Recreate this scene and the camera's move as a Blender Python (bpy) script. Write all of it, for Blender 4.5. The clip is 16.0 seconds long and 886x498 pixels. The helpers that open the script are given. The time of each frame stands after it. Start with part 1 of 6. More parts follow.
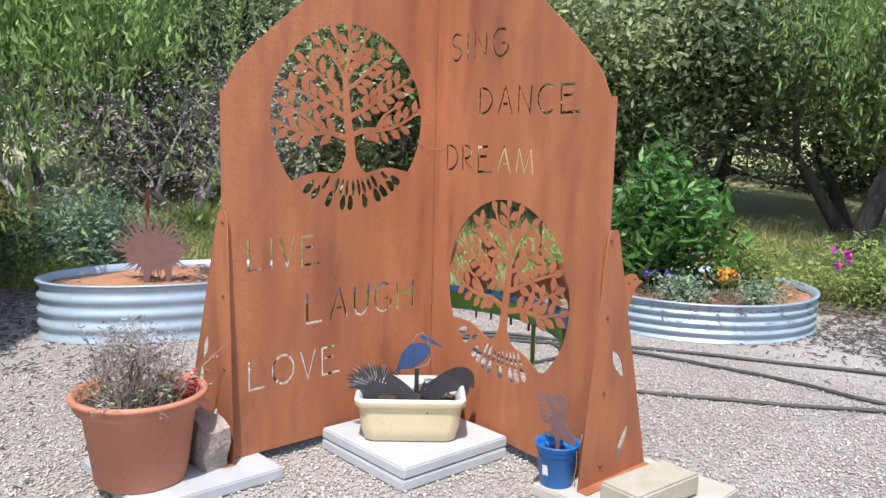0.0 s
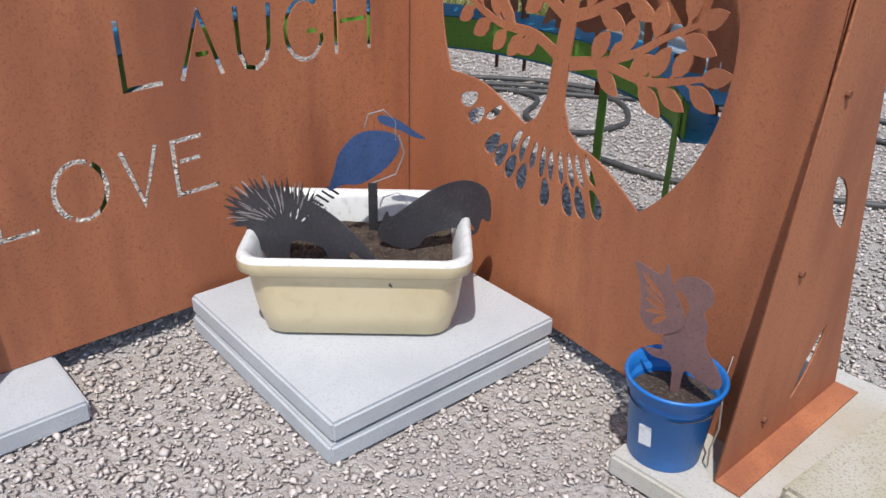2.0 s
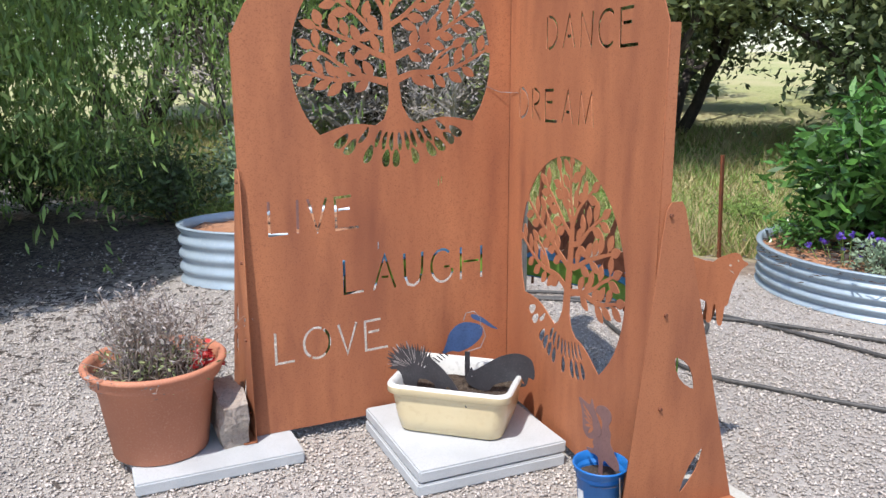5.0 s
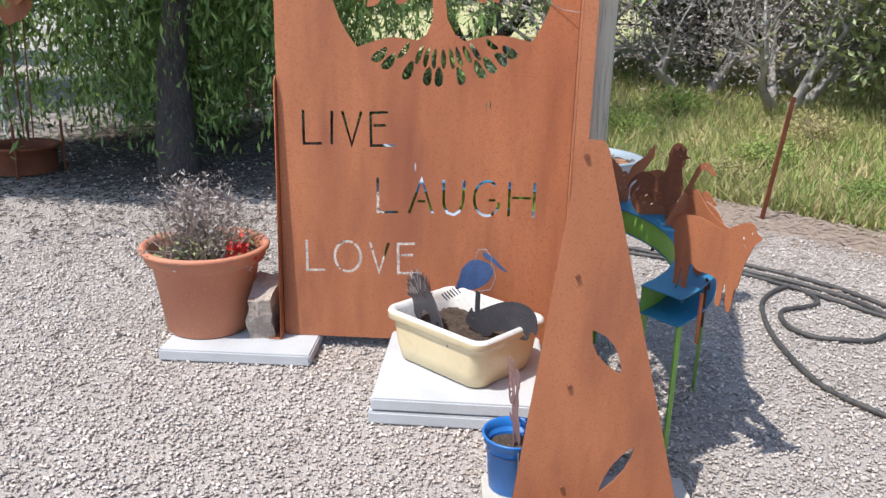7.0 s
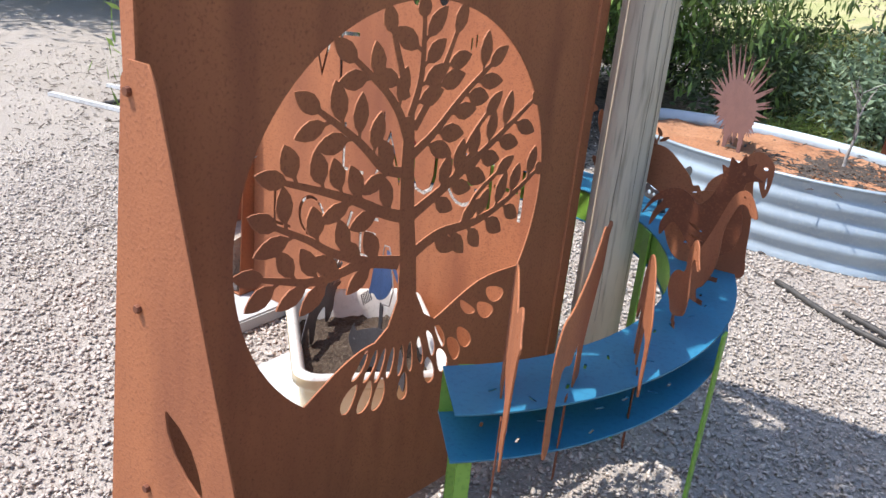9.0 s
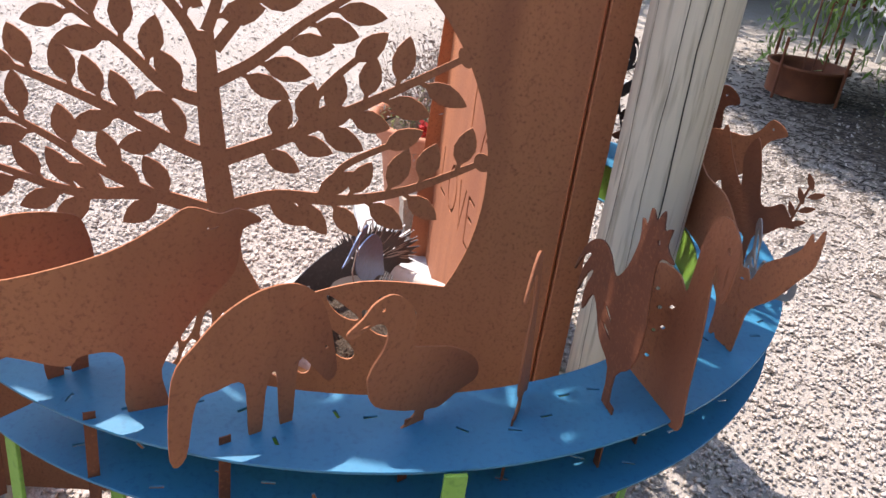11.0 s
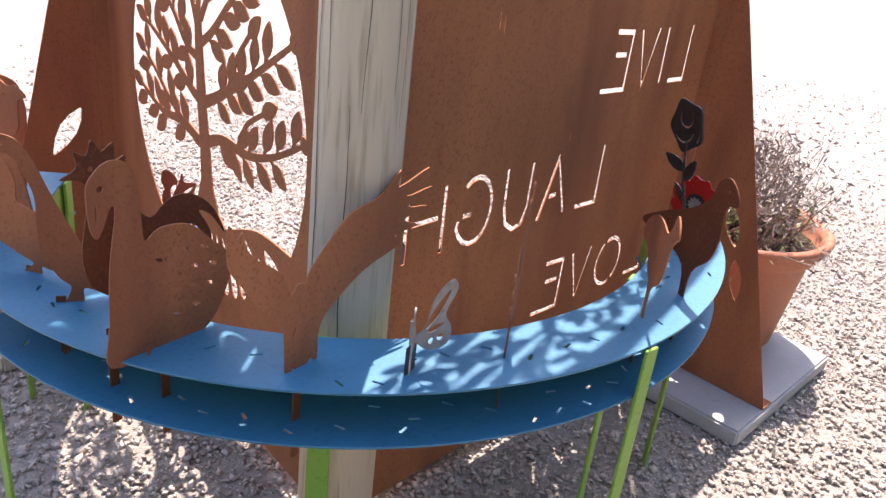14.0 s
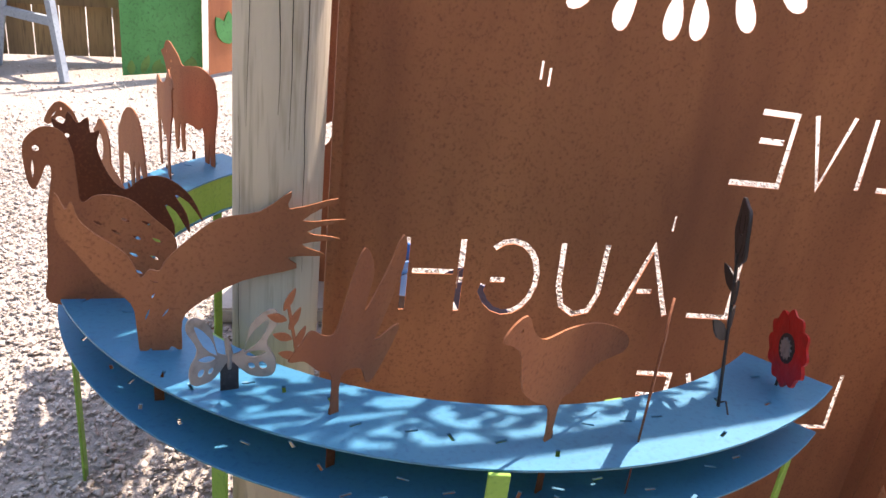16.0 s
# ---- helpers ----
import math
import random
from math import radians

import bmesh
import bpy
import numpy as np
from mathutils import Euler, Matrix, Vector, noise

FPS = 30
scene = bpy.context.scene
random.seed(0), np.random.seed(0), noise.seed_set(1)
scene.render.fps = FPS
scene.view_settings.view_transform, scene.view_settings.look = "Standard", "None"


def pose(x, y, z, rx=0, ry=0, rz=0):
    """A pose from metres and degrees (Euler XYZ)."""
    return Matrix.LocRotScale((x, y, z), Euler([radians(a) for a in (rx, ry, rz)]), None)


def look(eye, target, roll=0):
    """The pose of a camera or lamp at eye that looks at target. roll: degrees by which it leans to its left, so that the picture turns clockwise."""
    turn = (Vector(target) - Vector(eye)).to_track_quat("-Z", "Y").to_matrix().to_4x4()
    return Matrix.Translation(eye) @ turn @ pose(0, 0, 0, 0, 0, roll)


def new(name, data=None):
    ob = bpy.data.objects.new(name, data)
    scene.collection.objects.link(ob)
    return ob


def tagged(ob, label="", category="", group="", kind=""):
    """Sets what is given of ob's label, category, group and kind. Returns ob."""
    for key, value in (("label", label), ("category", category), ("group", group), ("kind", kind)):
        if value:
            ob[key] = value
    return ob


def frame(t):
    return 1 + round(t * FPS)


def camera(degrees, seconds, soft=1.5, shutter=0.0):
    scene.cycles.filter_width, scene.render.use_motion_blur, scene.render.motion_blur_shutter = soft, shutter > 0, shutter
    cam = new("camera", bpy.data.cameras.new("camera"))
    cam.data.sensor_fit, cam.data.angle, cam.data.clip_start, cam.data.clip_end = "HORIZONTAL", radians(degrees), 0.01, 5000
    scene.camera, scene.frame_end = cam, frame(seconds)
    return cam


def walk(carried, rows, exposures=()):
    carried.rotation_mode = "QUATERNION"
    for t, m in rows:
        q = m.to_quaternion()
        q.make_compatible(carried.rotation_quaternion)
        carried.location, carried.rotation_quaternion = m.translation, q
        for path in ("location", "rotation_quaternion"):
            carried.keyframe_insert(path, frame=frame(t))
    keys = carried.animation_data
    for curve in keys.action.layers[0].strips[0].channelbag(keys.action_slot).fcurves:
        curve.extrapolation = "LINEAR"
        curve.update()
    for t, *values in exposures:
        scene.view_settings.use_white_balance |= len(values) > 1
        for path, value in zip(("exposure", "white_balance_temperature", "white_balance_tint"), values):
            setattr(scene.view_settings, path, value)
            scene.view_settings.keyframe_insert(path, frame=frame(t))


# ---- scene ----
cam = camera(57.5, 16.0)
PATH = [
    (0, (-2.695, -3.004, 1.429), (-1.354, -1.546, 1.155), 1.4),
    (0.5, (-2.292, -2.659, 1.378), (-1.023, -1.188, 0.903), 1.4),
    (1, (-1.929, -2.239, 1.294), (-0.701, -0.789, 0.67), 1.3),
    (1.5, (-1.59, -1.89, 1.209), (-0.367, -0.45, 0.554), 1.3),
    (2, (-1.328, -1.627, 1.072), (-0.141, -0.304, 0.154), 1.4),
    (2.5, (-1.25, -1.543, 0.996), (-0.004, -0.296, 0.051), 1.1),
    (3, (-1.346, -1.681, 1.091), (-0.1, -0.447, 0.13), 1.7),
    (3.5, (-1.504, -1.971, 1.25), (-0.311, -0.65, 0.336), 0.7),
    (4, (-1.62, -2.361, 1.4), (-0.545, -0.878, 0.597), -0.8),
    (4.5, (-1.692, -2.804, 1.479), (-0.786, -1.101, 0.952), -1.0),
    (4.7, (-1.725, -2.956, 1.489), (-0.853, -1.212, 1.045), -1.0),
    (7, (-0.345, -3.095, 1.393), (-0.431, -1.185, 0.809), 1.4),
    (7.5, (0.017, -2.758, 1.37), (-0.368, -0.878, 0.808), 1.3),
    (8, (0.359, -2.402, 1.318), (-0.248, -0.602, 0.692), 3.2),
    (8.5, (0.594, -2.046, 1.294), (-0.173, -0.322, 0.633), 4.6),
    (9, (0.828, -1.751, 1.268), (-0.218, -0.208, 0.544), 5.7),
    (9.5, (0.996, -1.458, 1.213), (-0.333, -0.229, 0.363), 6.0),
    (10, (1.113, -1.147, 1.25), (-0.308, -0.07, 0.345), 6.4),
    (10.2, (1.18, -1.019, 1.251), (-0.319, -0.055, 0.343), 7.9),
    (12.3, (1.188, 0.277, 1.172), (-0.581, -0.135, 0.335), 3.6),
    (12.5, (1.164, 0.346, 1.218), (-0.564, -0.147, 0.34), 4.1),
    (13, (1.054, 0.556, 1.225), (-0.562, -0.267, 0.382), 4.2),
    (13.5, (0.901, 0.733, 1.25), (-0.604, -0.276, 0.403), 3.9),
    (14, (0.812, 0.939, 1.252), (-0.54, -0.269, 0.408), 6.9),
    (14.5, (0.614, 1.054, 1.234), (-0.504, -0.39, 0.419), 6.6),
    (15, (0.425, 1.13, 1.267), (-0.375, -0.508, 0.446), 5.8),
    (15.5, (0.21, 1.236, 1.274), (-0.302, -0.506, 0.436), 7.0),
    (16, (0.041, 1.232, 1.279), (-0.3, -0.556, 0.452), 6.7),
]
EXPOSURES = [(0,0.87,6350,10),(1,0.6,6300,10),(2.5,0.38,6200,10),(3.5,0.42,6250,10),(4.5,0.7,6300,10),(7,0.87,6400,10),(9.5,1.12,6600,12),(12.5,1.48,7200,21),(13.5,1.64,7250,22),(16,1.76,7700,21)]
walk(cam, [(t, look(eye, target, roll)) for t, eye, target, roll in PATH], EXPOSURES)

# ---- world, sun, exposure ----
SUN_EL, SUN_AZ = 62.0, 230.7
world = bpy.data.worlds.new("world")
scene.world = world
world.use_nodes = True
wn, wl = world.node_tree.nodes, world.node_tree.links
sky = wn.new("ShaderNodeTexSky")
sky.sky_type, sky.sun_disc = "NISHITA", False
sky.sun_elevation, sky.sun_rotation = radians(SUN_EL), radians(SUN_AZ)
wn["Background"].inputs[1].default_value = 0.15
wl.new(sky.outputs[0], wn["Background"].inputs[0])
sun = new("sun", bpy.data.lights.new("sun", "SUN"))
sun.data.energy, sun.data.angle, sun.data.color = 3.15, radians(0.6), (1.0, 0.95, 0.88)
sun_to = Vector((math.sin(radians(SUN_AZ)) * math.cos(radians(SUN_EL)), math.cos(radians(SUN_AZ)) * math.cos(radians(SUN_EL)), math.sin(radians(SUN_EL))))
sun.matrix_world = look(sun_to * 30, (0, 0, 0))

rng = np.random.default_rng(7)


# ---- materials ----
def material(name, a, b, scale=6.0, rough=0.7, metal=0.0, bump=0.3, fine=60.0, c=None, stretch=(1, 1, 1), spread=(0.35, 0.65), island=0.0, per_object=0.0, trans=0.0, bump_d=0.004, spec=0.5, mid=None, grained=True):
    """A surface with two scales of variation in colour and a fine relief, in metres."""
    m = bpy.data.materials.new(name)
    m.use_nodes = True
    n, l = m.node_tree.nodes, m.node_tree.links
    bsdf = n["Principled BSDF"]
    geo = n.new("ShaderNodeNewGeometry")
    mp = n.new("ShaderNodeMapping")
    mp.inputs["Scale"].default_value = stretch
    l.new(geo.outputs["Position"], mp.inputs[0])

    def noise_tex(s, detail, along=True):
        t = n.new("ShaderNodeTexNoise")
        t.inputs["Scale"].default_value, t.inputs["Detail"].default_value = s, detail
        l.new(mp.outputs[0] if along else geo.outputs["Position"], t.inputs["Vector"])
        return t

    def mixed(fac, x, y):
        mx = n.new("ShaderNodeMix")
        mx.data_type = "RGBA"
        for k, v in ((0, fac), (6, x), (7, y)):
            if isinstance(v, (tuple, list)):
                mx.inputs[k].default_value = (*v, 1)
            elif isinstance(v, float):
                mx.inputs[k].default_value = v
            else:
                l.new(v, mx.inputs[k])
        return mx.outputs[2]

    def ramped(src, lo, hi):
        r = n.new("ShaderNodeMapRange")
        r.inputs[1].default_value, r.inputs[2].default_value = lo, hi
        l.new(src, r.inputs[0])
        return r.outputs[0]

    big, small = noise_tex(scale, 5), noise_tex(fine, 3, grained)
    col = mixed(ramped(big.outputs[0], *spread), a, b)
    col = mixed(ramped(small.outputs[0], 0.52, 0.75), col, c if c else tuple(0.62 * v for v in a))
    if mid:
        shade, size, lo, hi = mid
        col = mixed(ramped(noise_tex(size, 6).outputs[0], lo, hi), col, shade)
    if island or per_object:
        hsv = n.new("ShaderNodeHueSaturation")
        info = n.new("ShaderNodeObjectInfo")
        src = geo.outputs["Random Per Island"] if island else info.outputs["Random"]
        amount = island or per_object
        r = n.new("ShaderNodeMapRange")
        r.inputs[3].default_value, r.inputs[4].default_value = 1 - amount, 1 + amount
        l.new(src, r.inputs[0])
        l.new(r.outputs[0], hsv.inputs["Value"])
        l.new(col, hsv.inputs["Color"])
        col = hsv.outputs[0]
    l.new(col, bsdf.inputs["Base Color"])
    bsdf.inputs["Roughness"].default_value, bsdf.inputs["Metallic"].default_value = rough, metal
    bsdf.inputs["Specular IOR Level"].default_value = spec
    if bump:
        bp = n.new("ShaderNodeBump")
        bp.inputs["Strength"].default_value, bp.inputs["Distance"].default_value = bump, bump_d
        l.new(small.outputs[0], bp.inputs["Height"])
        l.new(bp.outputs[0], bsdf.inputs["Normal"])
    if trans:
        tr = n.new("ShaderNodeBsdfTranslucent")
        l.new(col, tr.inputs[0])
        ms = n.new("ShaderNodeMixShader")
        ms.inputs[0].default_value = trans
        l.new(bsdf.outputs[0], ms.inputs[1])
        l.new(tr.outputs[0], ms.inputs[2])
        l.new(ms.outputs[0], n["Material Output"].inputs[0])
    return m


RUST = material("corten_steel", (0.45, 0.172, 0.078), (0.30, 0.108, 0.054), 4.0, 0.72, 0.0, 0.6, 190, (0.25, 0.09, 0.046), (1, 1, 0.22), (0.34, 0.68), spec=0.3, bump_d=0.0015, mid=((0.21, 0.074, 0.042), 9.0, 0.50, 0.85), grained=False)
RUST_DARK = material("dark_rusted_steel", (0.20, 0.065, 0.03), (0.13, 0.042, 0.022), 8.0, 0.75, 0.0, 0.35, 200, (0.25, 0.09, 0.04), spec=0.3, bump_d=0.0015)
RUST_EDGE = material("rusty_bolt", (0.14, 0.045, 0.025), (0.2, 0.07, 0.03), 40.0, 0.8)
SLAB = material("concrete_slab", (0.46, 0.475, 0.49), (0.40, 0.415, 0.43), 5.0, 0.85, 0, 0.3, 180, (0.37, 0.38, 0.39))
SLAB_STAINED = material("stained_concrete", (0.50, 0.49, 0.46), (0.42, 0.37, 0.29), 3.0, 0.88, 0, 0.35, 160, (0.36, 0.34, 0.30))
BLOCK = material("concrete_block", (0.46, 0.425, 0.36), (0.38, 0.335, 0.235), 7.0, 0.92, 0, 0.6, 200, (0.25, 0.22, 0.15))
ROCK = material("limestone", (0.40, 0.34, 0.28), (0.30, 0.25, 0.22), 14.0, 0.95, 0, 0.8, 70, (0.22, 0.18, 0.16), bump_d=0.012)
TERRACOTTA = material("terracotta", (0.49, 0.195, 0.112), (0.43, 0.168, 0.098), 5.0, 0.72, 0, 0.15, 150, (0.52, 0.245, 0.155))
SOIL = material("potting_soil", (0.042, 0.027, 0.019), (0.072, 0.051, 0.036), 30, 0.98, 0, 1.0, 130, (0.120, 0.096, 0.072), bump_d=0.012)
RED_SOIL = material("red_soil", (0.36, 0.165, 0.085), (0.42, 0.215, 0.12), 5, 0.98, 0, 0.8, 60, (0.24, 0.12, 0.07), bump_d=0.015)
CERAMIC = material("glazed_ceramic", (0.66, 0.55, 0.34), (0.62, 0.50, 0.30), 4, 0.25, 0, 0.05, 40, (0.60, 0.48, 0.29))
CERAMIC_RIM = material("worn_white_glaze", (0.66, 0.66, 0.64), (0.58, 0.58, 0.56), 12, 0.35, 0, 0.1, 60, (0.48, 0.48, 0.46))
BLUE_PLASTIC = material("blue_plastic", (0.012, 0.135, 0.44), (0.018, 0.16, 0.48), 14, 0.38, 0, 0.08, 90, (0.02, 0.13, 0.40))
BLUE_PAINT = material("blue_painted_steel", (0.018, 0.18, 0.33), (0.03, 0.21, 0.36), 4, 0.45, 0, 0.12, 120, (0.016, 0.145, 0.28), spec=0.7)
GREEN_PAINT = material("green_painted_steel", (0.20, 0.40, 0.055), (0.23, 0.44, 0.075), 9, 0.5, 0, 0.15, 120, (0.15, 0.32, 0.05))
POST_WOOD = material("weathered_pine", (0.696, 0.592, 0.444), (0.504, 0.434, 0.348), 9, 0.85, 0, 0.5, 110, (0.348, 0.287, 0.209), (0.750, 0.750, 0.061), (0.3, 0.7))
CRACK = material("dark_crack", (0.03, 0.024, 0.02), (0.05, 0.04, 0.03), 40, 0.95)
GALV = material("galvanised_steel", (0.37, 0.45, 0.52), (0.32, 0.39, 0.46), 6, 0.42, 0.25, 0.1, 60, (0.40, 0.46, 0.50))
HOSE = material("black_hose", (0.045, 0.043, 0.042), (0.075, 0.07, 0.066), 20, 0.55)
STONES = material("pale_gravel", (0.52, 0.465, 0.42), (0.45, 0.39, 0.35), 3, 0.95, 0, 0.3, 120, (0.62, 0.57, 0.53), island=0.3)
GREY_METAL = material("grey_steel", (0.068, 0.064, 0.070), (0.05, 0.048, 0.053), 14, 0.5, 0.45, 0.2, 150, (0.09, 0.085, 0.09))
BLUE_METAL = material("blue_metal", (0.06, 0.11, 0.25), (0.05, 0.09, 0.20), 20, 0.4, 0.4, 0.1, 120)
BROWN_PAINT = material("mauve_brown_steel", (0.19, 0.10, 0.09), (0.16, 0.085, 0.08), 20, 0.7, 0, 0.2, 150)
BLACK_METAL = material("black_steel", (0.022, 0.018, 0.02), (0.035, 0.025, 0.026), 20, 0.55)
SILVER = material("bare_steel", (0.38, 0.35, 0.34), (0.30, 0.27, 0.26), 30, 0.5, 0.5)
RED = material("red_enamel", (0.55, 0.012, 0.012), (0.45, 0.01, 0.012), 40, 0.4)
BARK = material("bark", (0.085, 0.068, 0.058), (0.05, 0.04, 0.035), 10, 0.95, 0, 1.0, 45, (0.125, 0.103, 0.09), (1, 1, 0.3), bump_d=0.02)
GREY_TWIG = material("grey_dead_wood", (0.37, 0.345, 0.33), (0.26, 0.24, 0.23), 10, 0.95, 0, 0.4, 60, (0.45, 0.42, 0.41))
DRY_TWIG = material("dry_twig", (0.315, 0.255, 0.210), (0.210, 0.165, 0.135), 30, 0.95)
LEAF_OLIVE = material("olive_leaves", (0.225, 0.275, 0.12), (0.32, 0.36, 0.165), 1.5, 0.55, 0, 0, 9, (0.125, 0.15, 0.07), island=0.55, trans=0.3)
LEAF_DARK = material("dark_leaves", (0.071, 0.105, 0.045), (0.112, 0.153, 0.060), 1.5, 0.6, 0, 0, 9, (0.057, 0.077, 0.036), island=0.45, trans=0.2)
LEAF_PEPPER = material("pepper_tree_leaves", (0.158, 0.262, 0.062), (0.232, 0.326, 0.094), 1.5, 0.55, 0, 0, 9, (0.116, 0.190, 0.052), island=0.5, trans=0.25)
LEAF_SHRUB = material("glossy_shrub_leaves", (0.058, 0.15, 0.028), (0.095, 0.21, 0.042), 5, 0.3, 0, 0, 30, (0.042, 0.11, 0.022), island=0.5, trans=0.15)
LEAF_SAGE = material("sage_leaves", (0.293, 0.382, 0.259), (0.225, 0.315, 0.190), 4, 0.7, 0, 0, 30, (0.190, 0.259, 0.158), island=0.35, trans=0.25)
LEAF_GREY = material("dead_foliage", (0.319, 0.281, 0.256), (0.221, 0.196, 0.184), 3, 0.9, 0, 0, 20, (0.415, 0.366, 0.343), island=0.4)
WEED = material("green_weeds", (0.206, 0.319, 0.075), (0.319, 0.375, 0.112), 0.8, 0.7, 0, 0, 8, (0.150, 0.244, 0.056), island=0.35, trans=0.35)
STRAW = material("dry_grass", (0.450, 0.374, 0.196), (0.330, 0.316, 0.134), 0.9, 0.8, 0, 0, 8, (0.526, 0.420, 0.240), island=0.35, trans=0.3)
FLOWER_RED = material("red_petals", (0.5, 0.02, 0.02), (0.42, 0.03, 0.03), 50, 0.6)
FLOWER_MAGENTA = material("magenta_petals", (0.55, 0.02, 0.42), (0.5, 0.03, 0.36), 50, 0.6)
FLOWER_ORANGE = material("orange_petals", (0.65, 0.22, 0.02), (0.6, 0.3, 0.03), 50, 0.6)
FLOWER_VIOLET = material("violet_petals", (0.10, 0.05, 0.35), (0.12, 0.06, 0.4), 50, 0.6)
SHEET_GREEN = material("green_sheet_paint", (0.03, 0.20, 0.05), (0.045, 0.25, 0.07), 8, 0.5)
TRESTLE_PAINT = material("blue_grey_paint", (0.33, 0.39, 0.46), (0.28, 0.33, 0.40), 9, 0.6)
SHED_WOOD = material("yellowed_boards", (0.30, 0.20, 0.10), (0.20, 0.13, 0.07), 8, 0.85, 0, 0.4, 90, (0.13, 0.085, 0.05), (1, 1, 0.08), per_object=0.25)
WHITE_PAINT = material("white_painted_steel", (0.62, 0.63, 0.64), (0.55, 0.55, 0.55), 8, 0.55)


# ---- mesh helpers ----
class Build:
    """Collects the vertices and faces of one mesh."""

    def __init__(self):
        self.v, self.f, self.m = [], [], []

    def add(self, verts, faces, m=0):
        o = len(self.v)
        self.v.extend(tuple(map(float, p)) for p in verts)
        self.f.extend(tuple(i + o for i in f) for f in faces)
        self.m.extend([m] * len(faces))
        return self

    def box(self, x0, x1, y0, y1, z0, z1, m=None):
        p = [Vector(q) for q in ((x0, y0, z0), (x1, y0, z0), (x1, y1, z0), (x0, y1, z0), (x0, y0, z1), (x1, y0, z1), (x1, y1, z1), (x0, y1, z1))]
        if m is not None:
            p = [m @ q for q in p]
        return self.add(p, [(3, 2, 1, 0), (4, 5, 6, 7), (0, 1, 5, 4), (1, 2, 6, 5), (2, 3, 7, 6), (3, 0, 4, 7)])

    def tube(self, pts, radii, seg=8, cap=True):
        pts = [Vector(p) for p in pts]
        radii = radii if isinstance(radii, (list, tuple)) else [radii] * len(pts)
        verts, faces = [], []
        side = None
        for i, p in enumerate(pts):
            d = (pts[min(i + 1, len(pts) - 1)] - pts[max(i - 1, 0)]).normalized()
            if side is None:
                side = d.cross(Vector((0.3, 0.2, 1)))
                if side.length < 0.05:
                    side = d.cross(Vector((1, 0, 0)))
            side = (side - d * side.dot(d)).normalized()
            up = d.cross(side)
            for k in range(seg):
                a = 2 * math.pi * k / seg
                verts.append(p + (side * math.cos(a) + up * math.sin(a)) * radii[i])
        for i in range(len(pts) - 1):
            for k in range(seg):
                k2 = (k + 1) % seg
                faces.append((i * seg + k, i * seg + k2, (i + 1) * seg + k2, (i + 1) * seg + k))
        if cap:
            faces.append(tuple(reversed(range(seg))))
            faces.append(tuple((len(pts) - 1) * seg + k for k in range(seg)))
        return self.add(verts, faces)

    def lathe(self, profile, seg=48, wobble=0.0, centre=(0, 0, 0), squash=(1, 1)):
        verts, faces = [], []
        n = len(profile)
        for k in range(seg):
            a = 2 * math.pi * k / seg
            w = 1 + wobble * math.sin(3 * a + 1) + 0.6 * wobble * math.sin(7 * a)
            for r, z in profile:
                verts.append((centre[0] + r * w * math.cos(a) * squash[0], centre[1] + r * w * math.sin(a) * squash[1], centre[2] + z))
        for k in range(seg):
            k2 = (k + 1) % seg
            for i in range(n - 1):
                faces.append((k * n + i, k2 * n + i, k2 * n + i + 1, k * n + i + 1))
        return self.add(verts, faces)

    def mesh(self, name, *mats, smooth=False):
        me = bpy.data.meshes.new(name)
        me.from_pydata(self.v, [], self.f)
        for q in mats:
            me.materials.append(q)
        if len(mats) > 1:
            me.polygons.foreach_set("material_index", self.m)
        if smooth:
            me.polygons.foreach_set("use_smooth", [True] * len(me.polygons))
        me.update()
        return me


def fast_mesh(name, verts, faces, mat):
    """One mesh from arrays of vertices and of faces that all have the same number of corners."""
    me = bpy.data.meshes.new(name)
    k = faces.shape[1]
    me.vertices.add(len(verts))
    me.vertices.foreach_set("co", np.ascontiguousarray(verts, dtype=np.float32).ravel())
    me.loops.add(faces.size)
    me.loops.foreach_set("vertex_index", np.ascontiguousarray(faces, dtype=np.int32).ravel())
    me.polygons.add(len(faces))
    me.polygons.foreach_set("loop_start", np.arange(0, faces.size, k, dtype=np.int32))
    me.materials.append(mat)
    me.update(calc_edges=True)
    me.validate()
    return me


def part(name, me, parent, label="", m=None):
    ob = new(name, me)
    ob.parent = parent
    if m is not None:
        ob.matrix_basis = m
    return tagged(ob, label)


def thing(name, label, category, m=None, group="", kind="", me=None):
    ob = new(name, me)
    if m is not None:
        ob.matrix_basis = m
    return tagged(ob, label, category, group, kind)


def bevelled(x, y, z, r, name, mat, rough=0.0, seg=2):
    """A box of that size, standing on z = 0, with rounded edges."""
    bm = bmesh.new()
    bmesh.ops.create_cube(bm, size=1)
    bmesh.ops.scale(bm, vec=(x, y, z), verts=bm.verts)
    bmesh.ops.translate(bm, vec=(0, 0, z / 2), verts=bm.verts)
    if rough:
        bmesh.ops.subdivide_edges(bm, edges=bm.edges, cuts=5, use_grid_fill=True)
        for v in bm.verts:
            v.co += noise.noise_vector(v.co * 9) * rough + noise.noise_vector(v.co * 30) * rough * 0.4
    else:
        bmesh.ops.bevel(bm, geom=bm.edges, offset=r, segments=seg, affect="EDGES")
    me = bpy.data.meshes.new(name)
    bm.to_mesh(me)
    bm.free()
    me.materials.append(mat)
    return me


